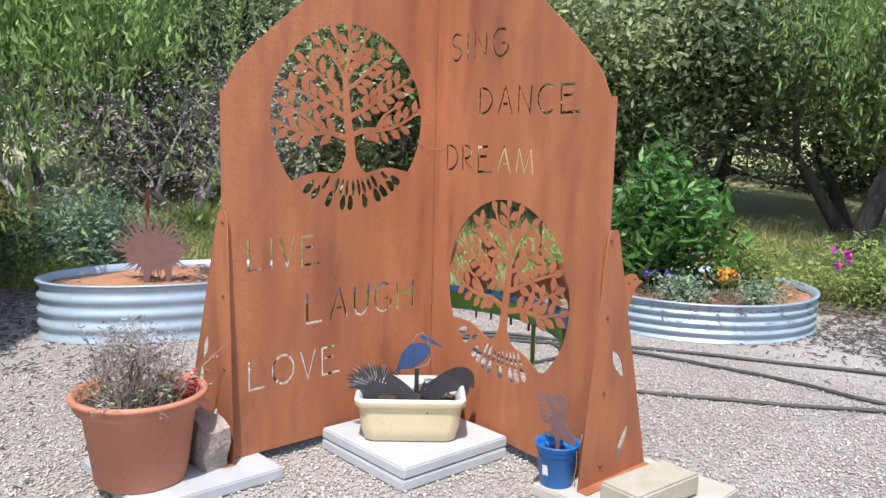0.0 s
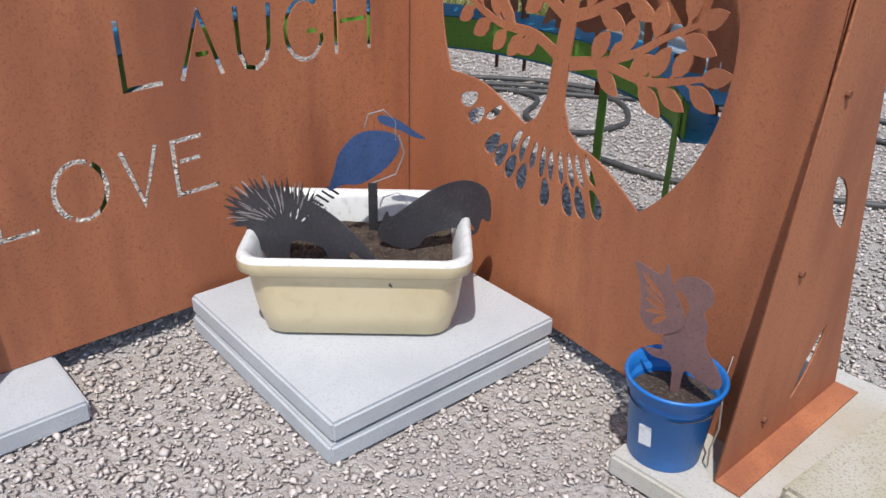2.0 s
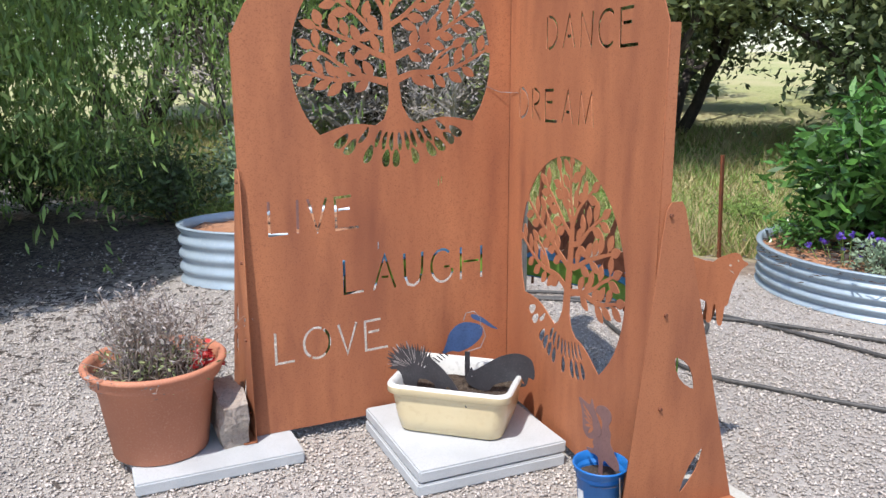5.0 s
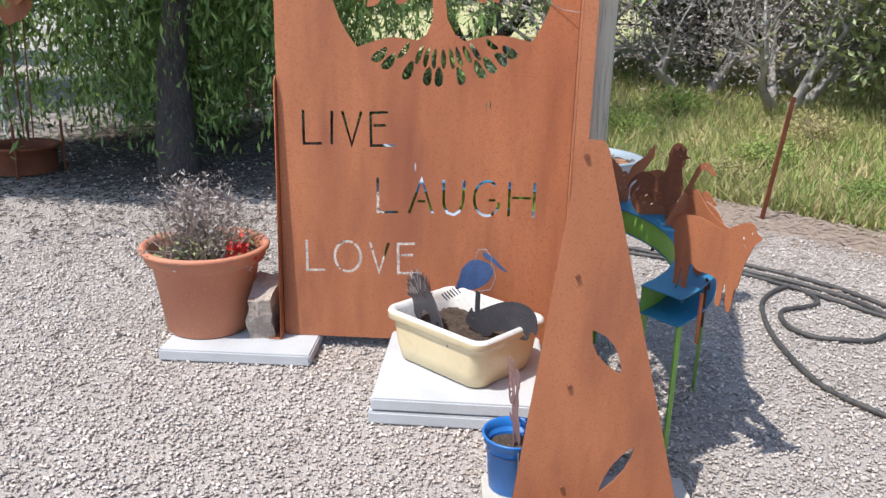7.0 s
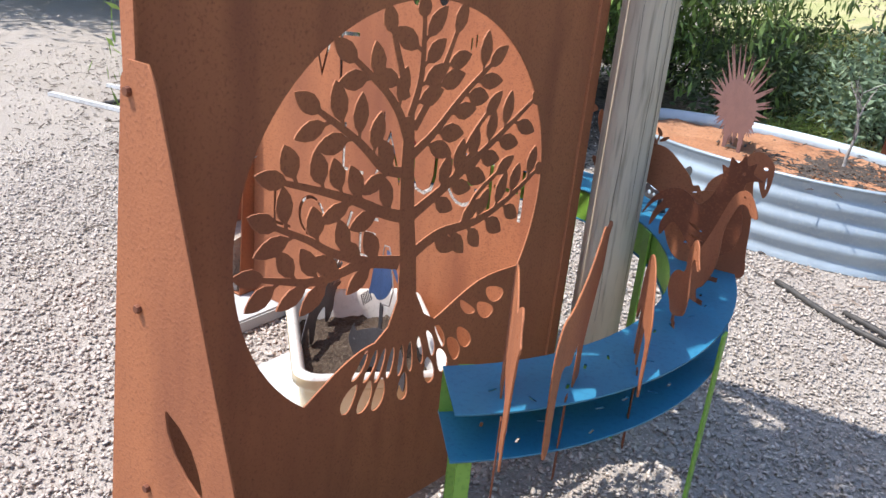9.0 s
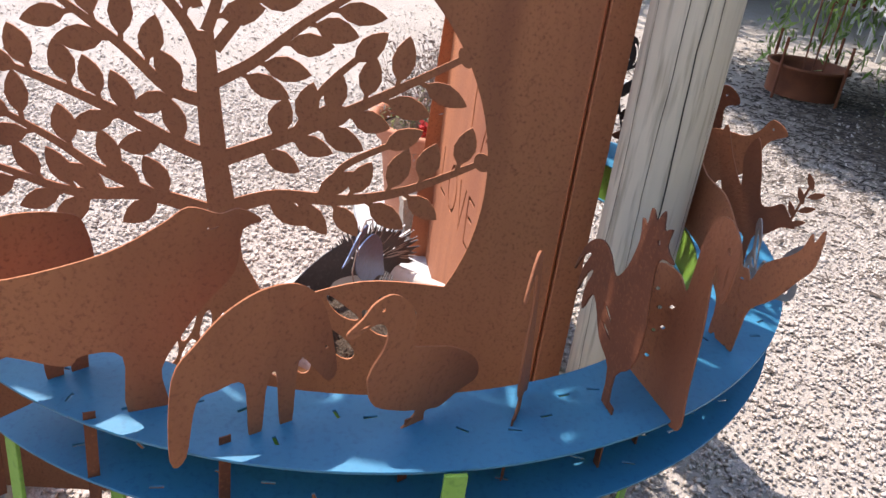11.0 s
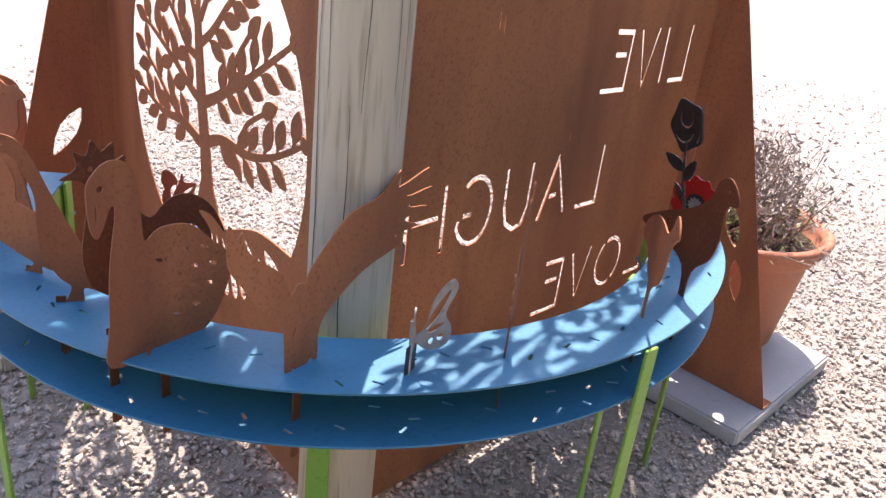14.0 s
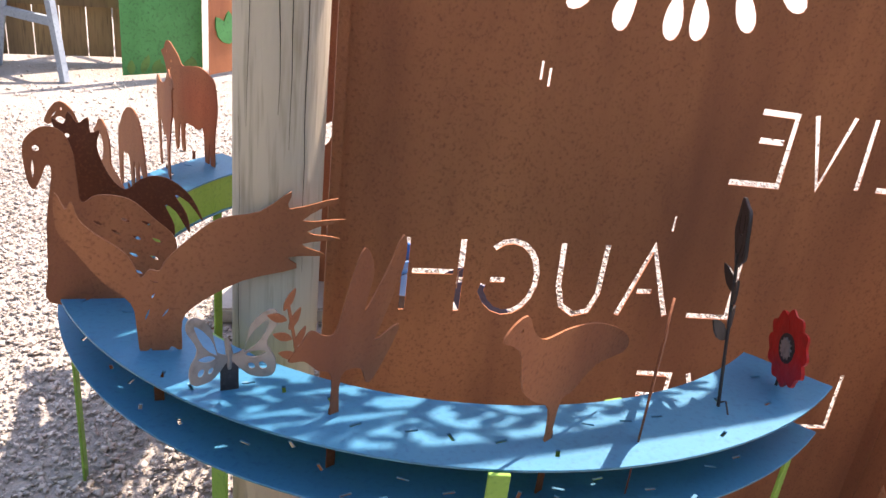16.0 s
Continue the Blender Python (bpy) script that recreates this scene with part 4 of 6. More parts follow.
# an added tree beyond the view, there for the shade its crown casts
make_tree("tree", "unseen broad dark tree added to shade the far yard", (-11.2, 4.0, 0), 1.9, 0.28, 3, 22000, 0.16, LEAF_DARK, 66, cluster=1.0, stems=2, lean=0.25)
make_tree("tree", "dark tree in the far yard", (-7.6, 8.2, 0), 1.5, 0.25, 3, 16000, 0.15, LEAF_DARK, 64, cluster=0.7, stems=2, lean=0.2)
make_tree("tree", "dark tree beyond the fire pit", (-10.0, 6.0, 0), 1.6, 0.25, 3, 16000, 0.16, LEAF_DARK, 65, cluster=0.8, stems=2, lean=0.2)


def bush(name, label, place, rx, rz, leaves, size, mat, seed, slim=0.35, stems=14, droop=0.0, category="bush", shell=0.55):
    q, r = random.Random(seed), np.random.default_rng(seed)
    root = thing(name, label, category, pose(*place))
    b = Build()
    tips = []
    for i in range(stems):
        a, t = q.uniform(0, 6.28), q.uniform(0.1, 1.1)
        tip = Vector((rx * math.cos(a) * math.sin(t), rx * math.sin(a) * math.sin(t), rz * (0.5 + 0.5 * math.cos(t)) + 0.02)) * q.uniform(0.75, 1.0)
        mid = tip * 0.5 + Vector((q.uniform(-1, 1), q.uniform(-1, 1), 0.4)) * rx * 0.12
        b.tube([(0, 0, -0.02), mid, tip], [0.012 * rx + 0.003, 0.007 * rx + 0.002, 0.0015], 5, cap=False)
        tips.append(tip)
    part("stems", b.mesh("stems", BARK), root)
    d = r.normal(0, 1, (leaves, 3))
    d /= np.linalg.norm(d, axis=1)[:, None]
    rad = r.random(leaves) ** shell
    lump = np.array([0.72 + 0.42 * noise.noise(Vector(v) * 2.1 + Vector((seed, 0, 0))) + 0.18 * noise.noise(Vector(v) * 6) for v in d])
    c = d * (rad * lump)[:, None] * np.array([rx, rx, rz * 0.62]) * 1.25 + np.array([0, 0, rz * 0.52])
    c = c[c[:, 2] > 0.01]
    v, f = leaf_quads(c, size, r, droop, slim)
    part("leaves", fast_mesh("leaves", v, f, mat), root)
    return root


bush("shrub", "glossy green broad-leaved shrub growing in the round bed", (3.25, 0.75, 0.2), 0.66, 1.05, 3600, 0.125, LEAF_SHRUB, 71, 0.30, 22, -0.1)
bush("flowering_plant", "sprawling light green flowering plant in the round bed", (3.75, 0.15, 0.2), 0.42, 0.42, 2200, 0.05, WEED, 72, 0.3)
bush("flowering_plant", "low trailing plant over the bed edge", (2.72, 0.2, 0.2), 0.25, 0.24, 900, 0.04, LEAF_SAGE, 73, 0.35)
bush("weed_bush", "sprawling green weeds beside the round bed", (4.9, -0.4, 0), 0.75, 0.62, 4200, 0.06, WEED, 74, 0.25)
bush("weed_bush", "tall green weeds at the field edge", (5.2, -1.6, 0), 0.8, 0.6, 4200, 0.06, WEED, 75, 0.25)
bush("sage_bush", "grey-green rounded bush behind the oval bed", (0.05, 5.0, 0), 0.66, 0.85, 5200, 0.07, LEAF_SAGE, 76, 0.28)
bush("dark_bush", "dark shaded bush beside the thin tree", (-0.9, 5.2, 0), 0.7, 0.75, 4200, 0.07, LEAF_DARK, 78, 0.3)
bush("dark_bush", "dark green low shrub beyond the yard", (-1.4, 7.8, 0), 0.9, 0.8, 4200, 0.08, LEAF_DARK, 79, 0.3)


bush("dark_bush", "dark low shrub in the shade behind the pepper tree", (-2.1, 6.3, 0), 0.95, 0.95, 5200, 0.07, LEAF_DARK, 121, 0.3)
bush("dark_bush", "dark shaded shrub beyond the thick trunk", (-3.7, 6.0, 0), 0.9, 1.0, 5200, 0.07, LEAF_DARK, 122, 0.3)
bush("bed_plant", "small dark green plant in the round bed", (2.85, 0.95, 0.22), 0.24, 0.26, 900, 0.045, LEAF_SHRUB, 123, 0.32)
bush("bed_plant", "pale herb spilling over the round bed", (3.05, -0.25, 0.22), 0.22, 0.2, 900, 0.035, LEAF_SAGE, 124, 0.32)


def far_wood(name, label, rows, mat, seed):
    """A belt of woodland so far off that no one tree stands out."""
    r = np.random.default_rng(seed)
    parts = []
    for x, y, rad, h, n in rows:
        d = r.normal(0, 1, (n, 3))
        d /= np.linalg.norm(d, axis=1)[:, None]
        lump = np.array([0.75 + 0.4 * noise.noise(Vector(v) * 2.3 + Vector((x, y, 0))) for v in d])
        parts.append(d * (lump * r.random(n) ** 0.3)[:, None] * np.array([rad, rad, h * 0.62]) + np.array([x, y, h * 0.45]))
    c = np.concatenate(parts)
    v, f = leaf_quads(c, 0.24, r, 0.2, 0.5)
    tagged(new(name, fast_mesh(name, v, f, mat)), label, "woodland", kind="stuff")


far_wood("woodland", "dense dark belt of trees behind the garden", [(15, 2, 3.2, 6, 9000), (14, 8, 3.2, 6, 9000), (10, 13, 3.4, 6, 9000), (5, 16, 3.4, 6, 9000), (-4, 36, 5, 7, 7000), (15, -4, 3.2, 6, 8000), (-10, 26, 4, 6, 7000), (-12, 14, 3.4, 5, 7000), (-17, 9, 3.4, 5, 6000), (13, -10, 3.4, 6, 6000)], LEAF_DARK, 91)


def grass_patch(name, label, count, gen, lo, hi, mat, seed):
    r = np.random.default_rng(seed)
    p = gen(r, count)
    n = len(p)
    h = r.uniform(lo, hi, n)
    a = r.uniform(0, 2 * np.pi, n)
    w = 0.006 + 0.006 * r.random(n)
    base = np.stack([p[:, 0], p[:, 1], np.array([field_height(x, y) for x, y in p])], 1)
    side = np.stack([np.cos(a) * w, np.sin(a) * w, np.zeros(n)], 1)
    lean = np.stack([r.normal(0, 0.55, n) * h, r.normal(0, 0.55, n) * h, h], 1)
    v = np.stack([base - side, base + side, base + lean], 1)
    ob = new(name, fast_mesh(name, v.reshape(-1, 3), np.arange(3 * n).reshape(-1, 3), mat))
    return tagged(ob, label, "grass", kind="stuff")


def field(r, n):
    x = r.uniform(-2.5, 9, n * 3)
    e = 4.25 + r.random(n * 3) ** 1.5 * 10
    y = e - 0.85 * x + np.maximum(-0.8 - x, 0) * 1.9
    p = np.stack([x, y], 1)
    return p[(y < 14) & (y > -5)][:n]


grass_patch("dry_grass", "dry straw-coloured grass over the field", 36000, field, 0.05, 0.26, STRAW, 81)
grass_patch("green_grass", "fresh green weeds and grass over the field", 36000, field, 0.05, 0.22, WEED, 82)


for x, y, s, mat, seed in ((1.2, 5.6, 0.42, WEED, 111), (2.2, 4.2, 0.36, WEED, 112), (3.0, 5.2, 0.45, STRAW, 113), (0.1, 6.4, 0.45, WEED, 114), (2.6, 2.9, 0.3, WEED, 115), (3.9, 2.5, 0.4, WEED, 116), (1.7, 3.6, 0.26, STRAW, 117), (0.9, 7.4, 0.5, STRAW, 118), (-0.4, 4.6, 0.35, WEED, 119), (3.4, 3.6, 0.4, WEED, 120), (2.0, 6.8, 0.5, WEED, 121)):
    bush("weed_clump", "sprawling clump of mixed weeds in the field", (x, y, field_height(x, y)), s, s * 0.75, 1500, 0.05, mat, seed, 0.22, 10, -0.3, "weed")


def litter(name, label, count, cx, cy, spread, z, lo, hi, mat, seed):
    r = np.random.default_rng(seed)
    p = np.stack([r.normal(cx, spread, count), r.normal(cy, spread, count), np.full(count, z)], 1)
    a, ln = r.uniform(0, 2 * np.pi, count), r.uniform(lo, hi, count)
    d = np.stack([np.cos(a) * ln, np.sin(a) * ln, r.normal(0, 0.12, count) * ln], 1)
    s = np.stack([-np.sin(a), np.cos(a), np.zeros(count)], 1) * (0.003 + 0.004 * r.random(count))[:, None]
    up = np.array([0, 0, 0.006])
    v = np.stack([p - d - s, p - d + s, p + d + s, p + d - s, p + up, p + up + d * 0.5], 1)
    tri = np.array([(0, 1, 4), (1, 2, 5), (1, 5, 4), (2, 3, 5), (3, 0, 4), (3, 4, 5)])
    f = tri[None] + (np.arange(count) * 6)[:, None, None]
    tagged(new(name, fast_mesh(name, v.reshape(-1, 3), f.reshape(-1, 3), mat)), label, "litter", kind="stuff")


litter("leaf_litter", "dark dry twigs and bark on the red soil", 500, 0.2, 2.6, 0.2, 0.362, 0.012, 0.05, BARK, 131)
litter("leaf_litter", "dark bark mulch on the round bed", 1400, 3.2, 0.35, 0.36, 0.252, 0.01, 0.045, BARK, 135)
litter("leaf_litter", "dry leaf litter at the yard edge", 1500, 3.9, -0.9, 0.5, 0.004, 0.01, 0.05, BARK, 132)
litter("leaf_litter", "dry leaf litter under the pepper trees", 9000, -2.9, 4.0, 1.3, 0.004, 0.01, 0.04, BARK, 133)
litter("leaf_litter", "dry twigs along the field edge", 1500, 1.5, 2.7, 0.6, 0.004, 0.01, 0.06, DRY_TWIG, 134)


# ---- hoses on the gravel ----
def hose(label, pts, r=0.012):
    line = smooth_loop([(x, y) for x, y in pts], 8, closed=False)
    b = Build().tube([(x, y, 0.012 + 0.002 * math.sin(i * 0.7)) for i, (x, y) in enumerate(line)], r, 8)
    thing("garden_hose", label, "hose", me=b.mesh("garden_hose", HOSE, smooth=True))


hose("black irrigation hose lying across the gravel", [(0.2, 1.75), (0.53, 1.5), (1.08, 1.2), (1.6, 0.6), (2.05, 0.05), (2.35, -0.5), (2.75, -1.3), (3.1, -2.2)])
hose("black irrigation hose looped on the gravel", [(0.5, 1.62), (1.0, 1.3), (1.45, 0.95), (1.62, 0.55), (1.44, 0.31), (1.25, 0.28), (1.1, 0.36), (1.12, 0.6), (1.35, 0.75), (1.3, 0.98), (1.08, 0.75), (0.98, 0.3), (1.0, -0.18), (1.19, -0.5), (1.55, -1.03), (1.95, -1.54), (2.4, -2.2)])
hose("black irrigation hose along the bed", [(0.9, 1.5), (1.4, 1.15), (1.75, 0.55), (2.08, -0.78), (2.1, -1.5), (2.5, -2.4)])


# ---- cut-out ornaments ----
def cutout(name, label, x, y, toward, outline, mat, size=1.0, holes=(), z=None, rounded=4, thick=0.003, group="", category="ornament"):
    """A flat steel figure standing in a slot, looking along `toward`."""
    a = math.degrees(math.atan2(toward[1], toward[0]))
    loop = smooth_loop([(px * size, pz * size) for px, pz in outline], rounded)
    cuts = [[(px * size, pz * size) for px, pz in h] for h in holes]
    me = plate([loop] + cuts, thick, name, mat)
    zz = shelf_z(y) if z is None else z
    ob = thing(name, label, category, pose(x, y, zz, 0, 0, a), group, me=me)
    if z is None:
        part("stake", Build().box(-0.007, 0.007, -0.0011, 0.0011, -0.15, 0.012).mesh("stake", RUST_DARK), ob, "flat stake through both shelf plates")
    return ob


def dot(x, z, r, n=8):
    return arc(x, z, r, r, 0, 360 - 360 / n, n - 1)


def slit(x0, z0, x1, z1, w):
    return leaf_loop(x0, z0, math.atan2(z1 - z0, x1 - x0), math.hypot(x1 - x0, z1 - z0), w)


DUCK = [(0.022, -0.004), (0.008, 0.004), (-0.008, 0.02), (0.018, 0.031), (0.057, 0.052), (0.07, 0.083), (0.067, 0.105), (0.05, 0.132), (0.05, 0.155), (0.066, 0.166), (0.094, 0.156), (0.104, 0.163), (0.084, 0.178), (0.07, 0.193), (0.046, 0.198), (0.021, 0.18), (0.01, 0.155), (0.01, 0.122), (-0.014, 0.112), (-0.056, 0.098), (-0.095, 0.07), (-0.104, 0.04), (-0.071, 0.026), (-0.045, 0.014), (-0.022, 0.016), (-0.018, -0.004)]
GOOSE = [(0.005, -0.006), (-0.007, 0.004), (-0.016, 0.028), (0.0, 0.045), (0.019, 0.089), (0.022, 0.129), (0.021, 0.172), (0.032, 0.208), (0.044, 0.233), (0.063, 0.238), (0.081, 0.221), (0.094, 0.225), (0.073, 0.256), (0.054, 0.265), (0.033, 0.254), (0.016, 0.222), (-0.002, 0.173), (-0.021, 0.129), (-0.042, 0.082), (-0.06, 0.046), (-0.068, 0.011), (-0.049, 0.02), (-0.033, 0.023), (-0.03, -0.004)]
ROOSTER = [(-0.024, -0.01), (-0.006, -0.01), (-0.01, 0.05), (0.022, 0.085), (0.032, 0.13), (0.024, 0.18), (0.018, 0.225), (0.03, 0.24), (0.052, 0.244), (0.03, 0.256), (0.032, 0.278), (0.016, 0.27), (0.008, 0.29), (-0.004, 0.272), (-0.02, 0.282), (-0.022, 0.258), (-0.036, 0.262), (-0.03, 0.235), (-0.044, 0.19), (-0.068, 0.165), (-0.09, 0.182), (-0.115, 0.19), (-0.142, 0.182), (-0.17, 0.155), (-0.188, 0.112), (-0.166, 0.145), (-0.144, 0.158), (-0.162, 0.125), (-0.166, 0.09), (-0.146, 0.128), (-0.128, 0.14), (-0.142, 0.104), (-0.138, 0.075), (-0.118, 0.11), (-0.1, 0.105), (-0.07, 0.07), (-0.03, 0.05)]
SWAN = [(0.08, -0.003), (0.078, 0.06), (0.072, 0.144), (0.06, 0.215), (0.066, 0.226), (0.076, 0.204), (0.086, 0.188), (0.094, 0.205), (0.096, 0.25), (0.088, 0.27), (0.066, 0.285), (0.041, 0.278), (0.029, 0.248), (0.026, 0.207), (0.022, 0.168), (-0.001, 0.18), (-0.045, 0.174), (-0.082, 0.14), (-0.112, 0.105), (-0.105, 0.055), (-0.07, 0.004), (0.0, -0.003)]
EAGLE = [(-0.034, 0.0), (-0.02, 0.008), (-0.006, -0.012), (0.008, 0.006), (0.022, -0.004), (0.026, 0.04), (0.032, 0.08), (0.069, 0.118), (0.097, 0.16), (0.118, 0.195), (0.116, 0.245), (0.105, 0.222), (0.097, 0.232), (0.09, 0.208), (0.073, 0.188), (0.034, 0.156), (0.018, 0.12), (0.006, 0.132), (-0.008, 0.13), (-0.018, 0.148), (-0.05, 0.18), (-0.088, 0.208), (-0.142, 0.218), (-0.185, 0.248), (-0.183, 0.222), (-0.25, 0.238), (-0.2, 0.204), (-0.262, 0.206), (-0.206, 0.187), (-0.255, 0.176), (-0.2, 0.168), (-0.236, 0.15), (-0.182, 0.148), (-0.195, 0.13), (-0.12, 0.112), (-0.06, 0.078), (-0.036, 0.05)]
DOVE = [(0.006, -0.02), (0.006, 0.06), (0.03, 0.08), (0.05, 0.1), (0.072, 0.107), (0.056, 0.125), (0.04, 0.14), (0.02, 0.127), (0.002, 0.13), (-0.015, 0.19), (-0.034, 0.235), (-0.05, 0.2), (-0.04, 0.145), (-0.07, 0.19), (-0.095, 0.24), (-0.1, 0.2), (-0.07, 0.12), (-0.06, 0.095), (-0.1, 0.108), (-0.085, 0.07), (-0.055, 0.03), (-0.04, 0.058), (-0.008, 0.057), (-0.008, -0.02)]
HEN = [(-0.002, -0.018), (0.008, -0.018), (0.014, 0.055), (0.055, 0.086), (0.08, 0.115), (0.093, 0.165), (0.112, 0.184), (0.13, 0.196), (0.116, 0.212), (0.092, 0.217), (0.076, 0.192), (0.05, 0.172), (0.0, 0.17), (-0.06, 0.158), (-0.12, 0.13), (-0.155, 0.1), (-0.145, 0.084), (-0.08, 0.088), (-0.035, 0.066), (-0.008, 0.056)]
PIGEON = [(-0.006, -0.018), (0.006, -0.018), (0.01, 0.055), (0.05, 0.1), (0.062, 0.15), (0.058, 0.2), (0.086, 0.213), (0.076, 0.235), (0.05, 0.25), (0.025, 0.235), (0.012, 0.2), (-0.03, 0.165), (-0.1, 0.13), (-0.17, 0.09), (-0.165, 0.075), (-0.09, 0.075), (-0.02, 0.055)]
COW = [(-0.138, -0.025), (-0.105, -0.022), (-0.112, 0.035), (-0.095, 0.104), (-0.022, 0.08), (-0.003, 0.092), (0.04, 0.084), (0.043, 0.004), (0.088, 0.004), (0.083, 0.06), (0.11, 0.11), (0.138, 0.149), (0.168, 0.185), (0.176, 0.236), (0.198, 0.247), (0.172, 0.263), (0.15, 0.258), (0.116, 0.268), (0.085, 0.248), (0.026, 0.218), (-0.068, 0.197), (-0.136, 0.197), (-0.166, 0.16), (-0.163, 0.08), (-0.152, 0.014)]
SHEEP = [(0.106, -0.006), (0.09, -0.004), (0.08, 0.06), (0.072, 0.058), (0.068, 0.0), (0.05, 0.0), (0.045, 0.07), (-0.03, 0.076), (-0.06, 0.085), (-0.07, 0.0), (-0.088, 0.0), (-0.094, 0.07), (-0.102, -0.016), (-0.118, -0.016), (-0.122, 0.08), (-0.136, 0.15), (-0.13, 0.2), (-0.113, 0.224), (-0.051, 0.236), (0.013, 0.226), (0.055, 0.218), (0.078, 0.236), (0.108, 0.252), (0.132, 0.262), (0.153, 0.257), (0.164, 0.238), (0.182, 0.228), (0.163, 0.207), (0.15, 0.18), (0.134, 0.135), (0.122, 0.07), (0.112, 0.06)]
LAMB = [(-0.064, 0.0), (-0.046, 0.0), (-0.034, 0.07), (-0.01, 0.08), (0.022, 0.078), (0.03, 0.0), (0.044, 0.0), (0.05, 0.07), (0.062, 0.08), (0.07, 0.0), (0.084, 0.0), (0.09, 0.09), (0.11, 0.075), (0.13, 0.05), (0.142, 0.06), (0.136, 0.1), (0.126, 0.14), (0.11, 0.175), (0.08, 0.196), (0.04, 0.196), (0.0, 0.178), (-0.032, 0.148), (-0.06, 0.108)]
g = "rusty cut-out animals on the shelf"
cutout("sheep_ornament", "rusty steel cut-out ram with lowered round head on the blue shelf", 0.325, -0.805, (0.53, -0.85), SHEEP, RUST, 1.0, [dot(0.148, 0.235, 0.004), dot(0.122, 0.215, 0.005), slit(0.118, 0.2, 0.14, 0.185, 0.004)], group=g)
cutout("lamb_ornament", "rusty steel cut-out lamb grazing on the blue shelf", 0.425, -0.52, (-0.45, 0.89), LAMB, RUST, 1.0, [dot(0.126, 0.1, 0.003)], group=g)
cutout("cow_ornament", "rusty steel cut-out cow with raised head on the blue shelf", 0.371, -0.679, (-0.26, 0.966), COW, RUST, 1.0, [slit(0.135, 0.24, 0.15, 0.243, 0.004)], group=g)
cutout("duck_ornament", "rusty steel cut-out duck standing on the blue shelf", 0.405, -0.303, (0.5, -0.87), DUCK, RUST, 1.0, [dot(0.058, 0.182, 0.003), slit(0.072, 0.168, 0.09, 0.164, 0.003)], group=g)
cutout("goose_ornament", "rusty steel cut-out runner duck with upright curved neck", 0.41, -0.173, (0.88, -0.47), GOOSE, RUST, 1.0, [dot(0.055, 0.252, 0.003), slit(0.066, 0.246, 0.08, 0.232, 0.003)], group=g)
cutout("rooster_ornament", "dark rusty steel cut-out rooster with comb and sickle tail", 0.395, -0.04, (0.95, 0.05), ROOSTER, RUST_DARK, 1.0, [slit(-0.08, 0.12, -0.045, 0.105, 0.008), slit(-0.075, 0.095, -0.04, 0.085, 0.007), dot(0.012, 0.252, 0.004)], group=g, rounded=3)
spots = [slit(x, z, x + 0.014, z + 0.008, 0.006) for x, z in ((-0.075, 0.13), (-0.045, 0.135), (-0.09, 0.10), (-0.06, 0.105), (-0.03, 0.115), (-0.085, 0.07), (-0.055, 0.075), (-0.012, 0.095), (-0.03, 0.08), (-0.005, 0.13), (-0.06, 0.045), (-0.03, 0.04))]
cutout("swan_ornament", "rusty steel cut-out swan with pierced feathers and bent neck", 0.352, 0.03, (0.98, 0.10), SWAN, RUST, 1.0, spots + [dot(0.078, 0.252, 0.005), slit(0.084, 0.235, 0.086, 0.205, 0.004)], group=g)
cutout("eagle_ornament", "rusty steel cut-out eagle with spread fingered wings", 0.243, 0.193, (0.98, 0.12), EAGLE, RUST, 1.0, [slit(-0.006, 0.112, 0.006, 0.116, 0.004), slit(0.0, 0.098, 0.004, 0.086, 0.003), slit(-0.018, 0.07, -0.008, 0.055, 0.003), slit(0.008, 0.07, 0.014, 0.052, 0.003)], group=g, rounded=3)
cutout("dove_ornament", "rusty steel cut-out dove with raised wings on a stake", -0.006, 0.352, (0.83, 0.56), DOVE, RUST, 1.0, group=g)
cutout("hen_ornament", "rusty steel cut-out hen on thin legs", -0.285, 0.410, (0.80, 0.60), HEN, RUST, 1.0, [dot(0.1, 0.2, 0.003)], group=g)
cutout("pigeon_ornament", "dark rusty steel cut-out pigeon on thin legs", -0.410, 0.412, (0.49, 0.87), PIGEON, RUST_DARK, 0.95, [dot(0.055, 0.228, 0.003)], group=g)
# sprig in the dove's beak
s = new("olive_sprig", prisms([leaf_loop(0.06 + 0.004 * i, 0.11 + 0.014 * i, 1.2 + (0.9 if i % 2 else -0.7), 0.03, 0.011) for i in range(6)] + [stroke([(0.058, 0.105), (0.075, 0.19)], 0.004)], 0.001, 3).mesh("olive_sprig", RUST))
s.matrix_basis = pose(-0.006, 0.352, shelf_z(0.352), 0, 0, math.degrees(math.atan2(0.56, 0.83)))
tagged(s, "rusty olive sprig at the dove's beak", "ornament")


